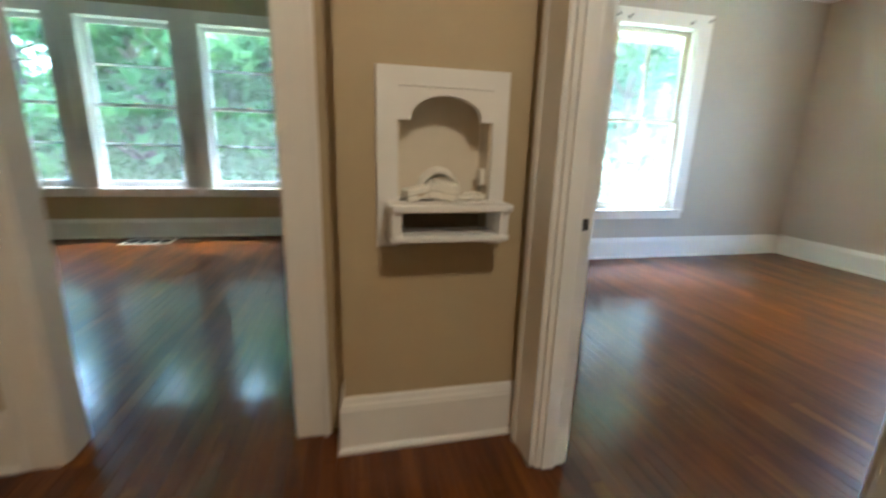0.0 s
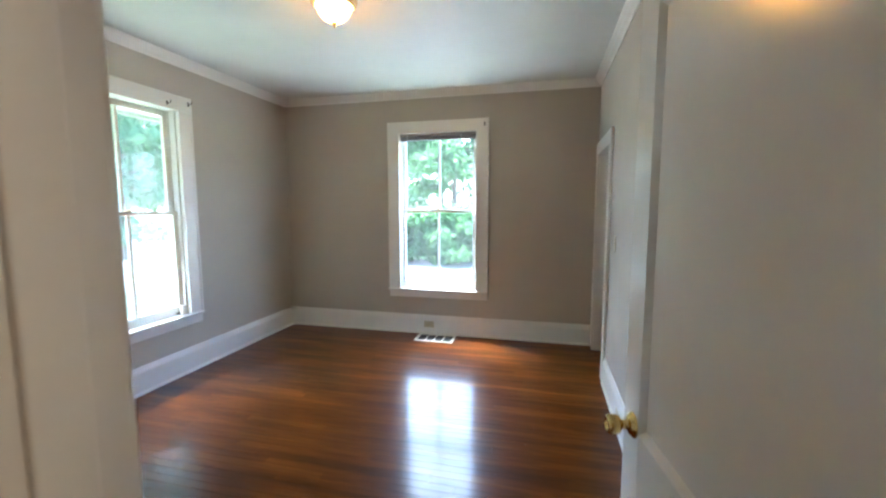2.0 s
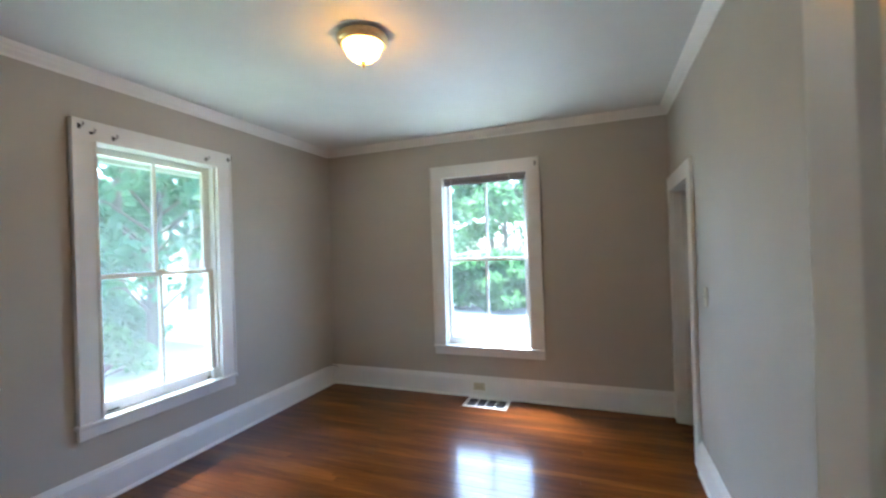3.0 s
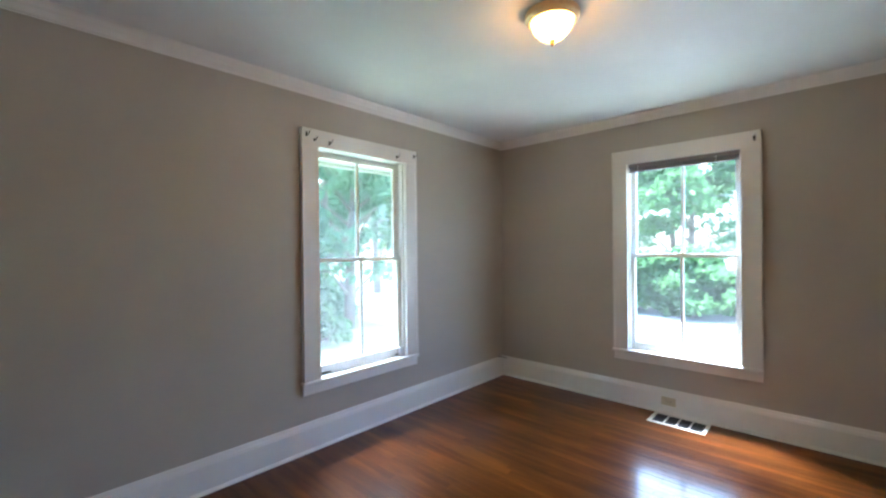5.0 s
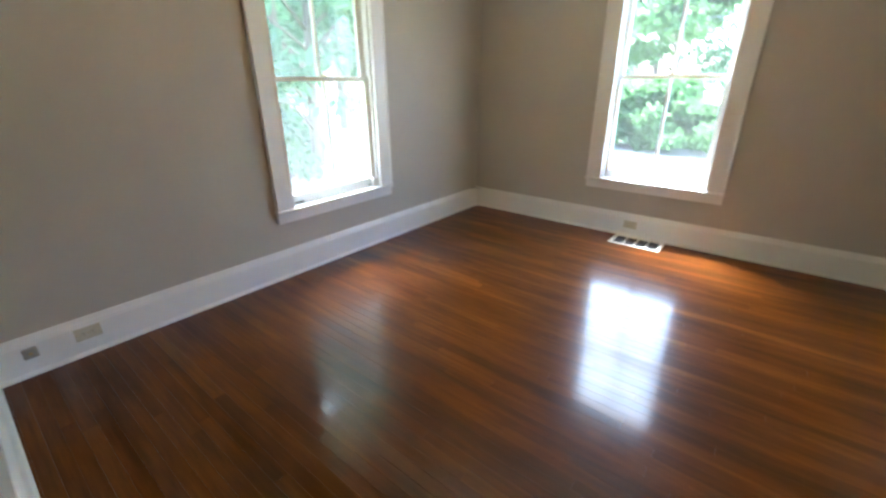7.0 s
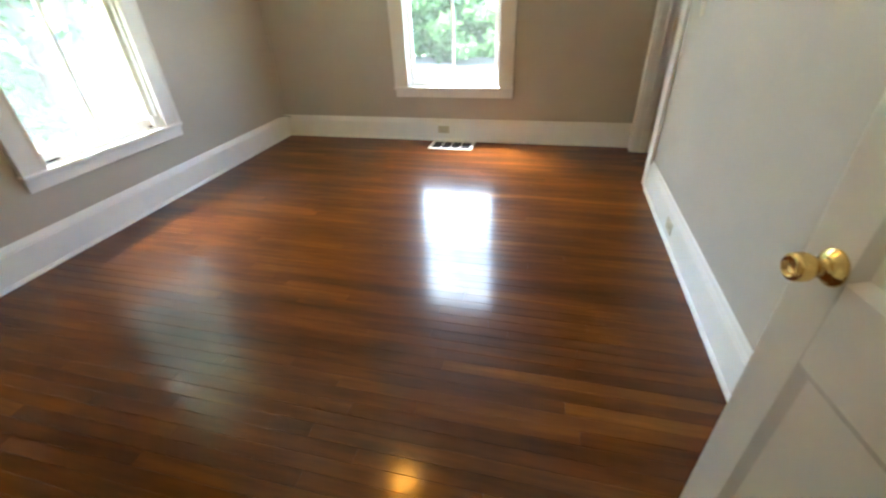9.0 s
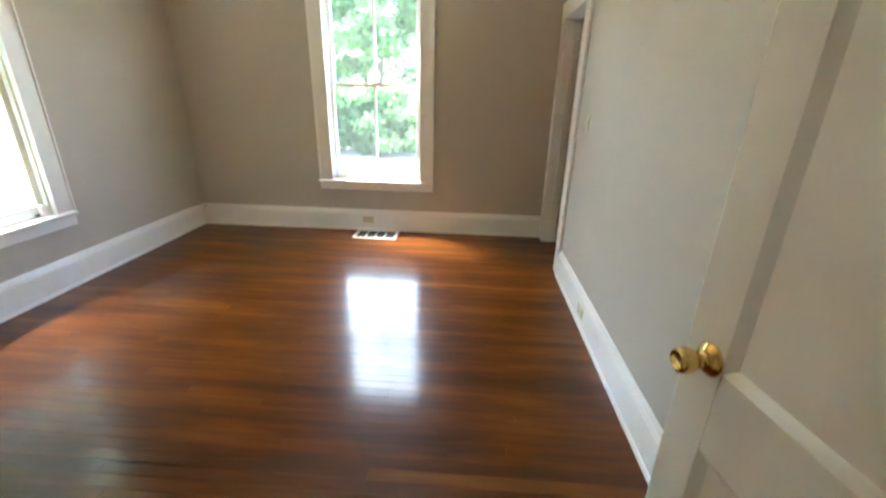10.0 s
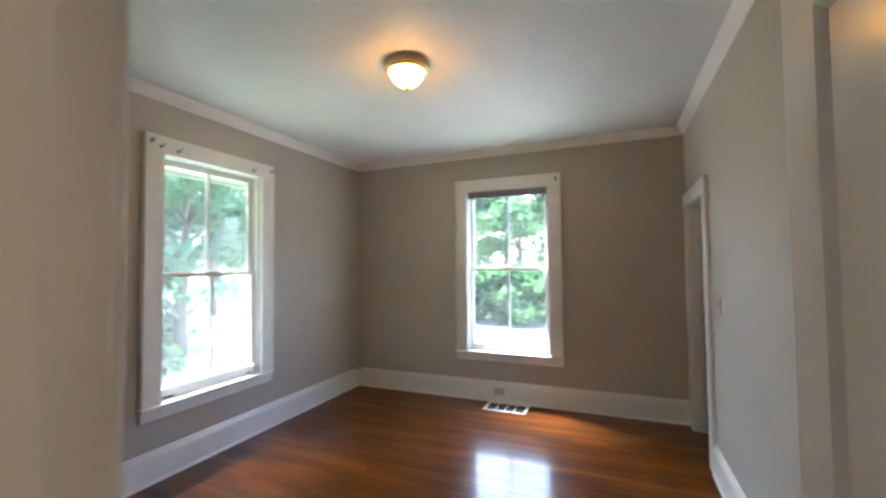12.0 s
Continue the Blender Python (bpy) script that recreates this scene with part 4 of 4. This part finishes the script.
def shrub(seed, x, y, height, spread, count, mat, lb, size=0.14):
    rng = np.random.default_rng(seed)
    top = tagged(empty("shrub", pose(x, y, GROUND_Z)), lb, "shrub", "shrubs round the house")
    wood, cs = tube([(0, 0, -0.05), (0.02, 0.01, height * 0.3)], 0.03, 6, 0.02), []
    for k in range(15):
        ang, h = rng.random() * 2 * math.pi, height * (0.10 + 0.80 * rng.random())
        reach = spread * rng.random() ** 0.6 * (1.15 - 0.6 * h / height)
        c = (reach * math.cos(ang), reach * math.sin(ang), h)
        merge(wood, tube([(0, 0, 0.0), (c[0] * 0.5, c[1] * 0.5, h * 0.6), c], 0.02, 5, 0.006))
        cs.append((*c, spread * (0.28 + 0.2 * rng.random()), height * (0.12 + 0.10 * rng.random())))
    part("stems", wood, BARK, top, "thin brown stems")
    leaf_ob = new("foliage", crown_mesh("foliage", *leaves(rng, cs, count, size), mat))
    leaf_ob.parent = top
    return top


# beyond window_2: a hedge of shrubs across the drive, trees behind and above
for k, (x, y, h, r) in enumerate(((-8.4, 11.9, 2.2, 1.5), (-6.2, 11.5, 2.0, 1.4), (-4.1, 11.2, 2.3, 1.5), (-2.1, 11.0, 2.1, 1.4), (-0.2, 11.2, 2.3, 1.4), (1.7, 11.4, 2.0, 1.4), (3.8, 11.8, 2.3, 1.5))):
    shrub(20 + k, x, y, h, r, 4300, LEAF_A, "broad-leaved green shrub at the edge of the drive")
tree(1, -2.0, 19.0, 9.0, 4.3, 3.4, 5500, LEAF_A, "tall green broad-leaved tree behind the shrubs", 0.2)
tree(2, -8.5, 20.0, 8.5, 4.2, 2.6, 5000, LEAF_B, "tall pale green tree behind the shrubs", 0.2)
tree(3, 4.5, 20.5, 9.2, 4.5, 3.2, 5000, LEAF_A, "tall green tree behind the shrubs", 0.2)
tree(4, -5.5, 30.0, 10.0, 5.5, 2.0, 4200, LEAF_B, "far green tree behind the shrubs", 0.25, 0.26)
tree(5, 2.0, 32.0, 10.0, 5.5, 2.0, 4200, LEAF_B, "far green tree beyond the road", 0.25, 0.26)
# beyond window_1
tree(6, -7.2, 2.7, 9.0, 2.9, 1.2, 5600, LEAF_B, "leafy tree with a brown trunk beside the drive", 0.17, 0.17, 52)
tree(7, -11.5, 4.5, 11.5, 4.1, 1.9, 4600, LEAF_B, "leafy green tree at the far side of the drive", 0.2)
tree(8, -14.0, 9.0, 11.0, 4.8, 2.6, 4600, LEAF_B, "tall leafy tree at the far side of the drive", 0.22, 0.2)
tree(9, -20.0, 14.0, 10.0, 5.0, 2.5, 4200, LEAF_A, "far leafy tree beyond the drive", 0.25, 0.26)
for k, (x, y, h, r) in enumerate(((-6.2, 0.9, 1.2, 0.9), (-8.2, 2.2, 1.5, 1.2), (-9.6, 3.0, 1.7, 1.2))):
    shrub(40 + k, x, y, h, r, 1700, LEAF_B if k % 2 else LEAF_A, "low green shrub on the lawn", 0.11)
# beyond the sunroom windows
for k, (x, y, h, r) in enumerate(((-7.0, -6.0, 5.8, 2.8), (-6.6, -9.2, 5.6, 2.8), (-8.2, -12.2, 6.0, 3.0), (-10.5, -7.6, 7.2, 3.6), (-12.0, -11.0, 7.4, 3.8), (-11.5, -3.6, 7.2, 3.6))):
    tree(60 + k, x, y, h, r, 0.9, 5600, LEAF_A, "dense green tree close outside the sunroom", 0.16, 0.17 if k < 3 else 0.22, 32)
for k, (x, y) in enumerate(((-5.2, -5.6), (-5.4, -7.4), (-5.3, -9.4), (-5.8, -11.4), (-7.6, -10.2))):
    shrub(80 + k, x, y, 1.7, 1.2, 1900, LEAF_B if k % 2 else LEAF_A, "dense green shrub outside the sunroom", 0.12)

# white picket fence across the drive
fence = tagged(empty("fence"), "low white picket fence across the drive", "fence")
FX, FY0, FY1 = -17.0, 8.0, 15.0
for k in range(8):
    y = FY0 + (FY1 - FY0) * k / 7
    part("post", one_box((FX, y - 0.06, GROUND_Z - 0.02), (FX + 0.1, y + 0.06, GROUND_Z + 1.5), 0.01), SIDING, fence)
for z in (0.5, 1.25):
    part("rail", one_box((FX + 0.1, FY0, GROUND_Z + z), (FX + 0.14, FY1, GROUND_Z + z + 0.1), 0.005), SIDING, fence)
for k in range(47):
    y = FY0 + 0.075 + 0.15 * k
    part("picket", one_box((FX + 0.14, y - 0.035, GROUND_Z + 0.15), (FX + 0.165, y + 0.035, GROUND_Z + 1.42), 0.004), SIDING, fence)

# overhead cables beyond window_2
for z0, z1, y in ((3.95, 3.75, 16.5), (1.62, 1.50, 12.9)):
    pts = []
    for k in range(25):
        q = k / 24
        pts.append((-30 + 60 * q, y + 0.6 * q, z0 + (z1 - z0) * q + 1.2 * (2 * q - 1) ** 2 - 0.2))
    tagged(part("overhead_cable", tube(pts, 0.022, 6), WIRE), "thin dark overhead cable", "cable", "overhead cables")

# ---- floor ----
sub = one_box((XS, -9.60, -0.10), (5.60, -4.30, -0.013))
merge(sub, one_box((XL, -4.30, -0.10), (4.62, 0.05, -0.013)))
floor_ob = tagged(part("floor", sub, SUBFLOOR), "dark red-brown varnished strip wood floor", "floor", kind="structure")
ROW, ROWS = 0.0573, 75


def board_mesh(x0, x1, y0, y1):
    """Corners and faces of one floorboard with eased top edges."""
    g, e = 0.0002, 0.0007
    v = []
    for ins, z in ((g + e, 0.0), (g, -e), (g, -0.0125)):
        v += [(x0 + ins, y0 + ins, z), (x1 - ins, y0 + ins, z), (x1 - ins, y1 - ins, z), (x0 + ins, y1 - ins, z)]
    f = [(0, 1, 2, 3)]
    for a in (0, 4):
        for k in range(4):
            j = (k + 1) % 4
            f.append((a + k, a + 4 + k, a + 4 + j, a + j))
    return v, f


brng = random.Random(7)
board_cache = {}


def split_row(length, shortest=0.45, longest=1.6):
    """Cuts a row into board lengths, in steps of 5 cm."""
    left, cuts = round(length / 0.05), []
    while left > 0:
        n = brng.randint(round(shortest / 0.05), round(longest / 0.05))
        if left - n < 8:
            n = left
        cuts.append(n)
        left -= n
    brng.shuffle(cuts)
    return cuts


for r in range(ROWS):
    y = YF - (r + 1) * ROW
    x = XL
    for n in split_row(3.65):
        if n not in board_cache:
            me = bpy.data.meshes.new("floorboard")
            v, f = board_mesh(0, n * 0.05, 0, ROW)
            me.from_pydata(v, [], f)
            me.materials.append(WOOD)
            board_cache[n] = me
        ob = new("floorboard", board_cache[n])
        ob.location = (x, y, brng.uniform(-0.0002, 0.0002))
        ob.parent = floor_ob
        x += n * 0.05

vs, fs = [], []


def rest_row(x0, x1, y):
    x = x0
    cuts = split_row(x1 - x0)
    for i, n in enumerate(cuts):
        end = x1 if i == len(cuts) - 1 else x + n * 0.05
        v, f = board_mesh(x, end, y, y + ROW)
        k = len(vs)
        vs.extend(v)
        fs.extend([tuple(q + k for q in face) for face in f])
        x = end


y = YF - ROWS * ROW
while y > -9.60:
    y -= ROW
    if y > -4.373:
        rest_row(DX0 - 0.02, DX1 + 0.02, y)
    elif y > -4.95:
        rest_row(XN - 0.15, 5.60, y)
    elif y > -6.90:
        rest_row(XS, 5.60, y)
    else:
        rest_row(XS, XO0, y)
for r in range(24):
    rest_row(XR - 0.015, 4.62, 0.02 - (r + 1) * ROW)
me = bpy.data.meshes.new("hall_floorboards")
me.from_pydata(vs, [], fs)
me.materials.append(WOOD_REST)
ob = new("hall_floorboards", me)
ob.parent = floor_ob
tagged(ob, "dark varnished strip boards of the hall and sunroom", kind="stuff")
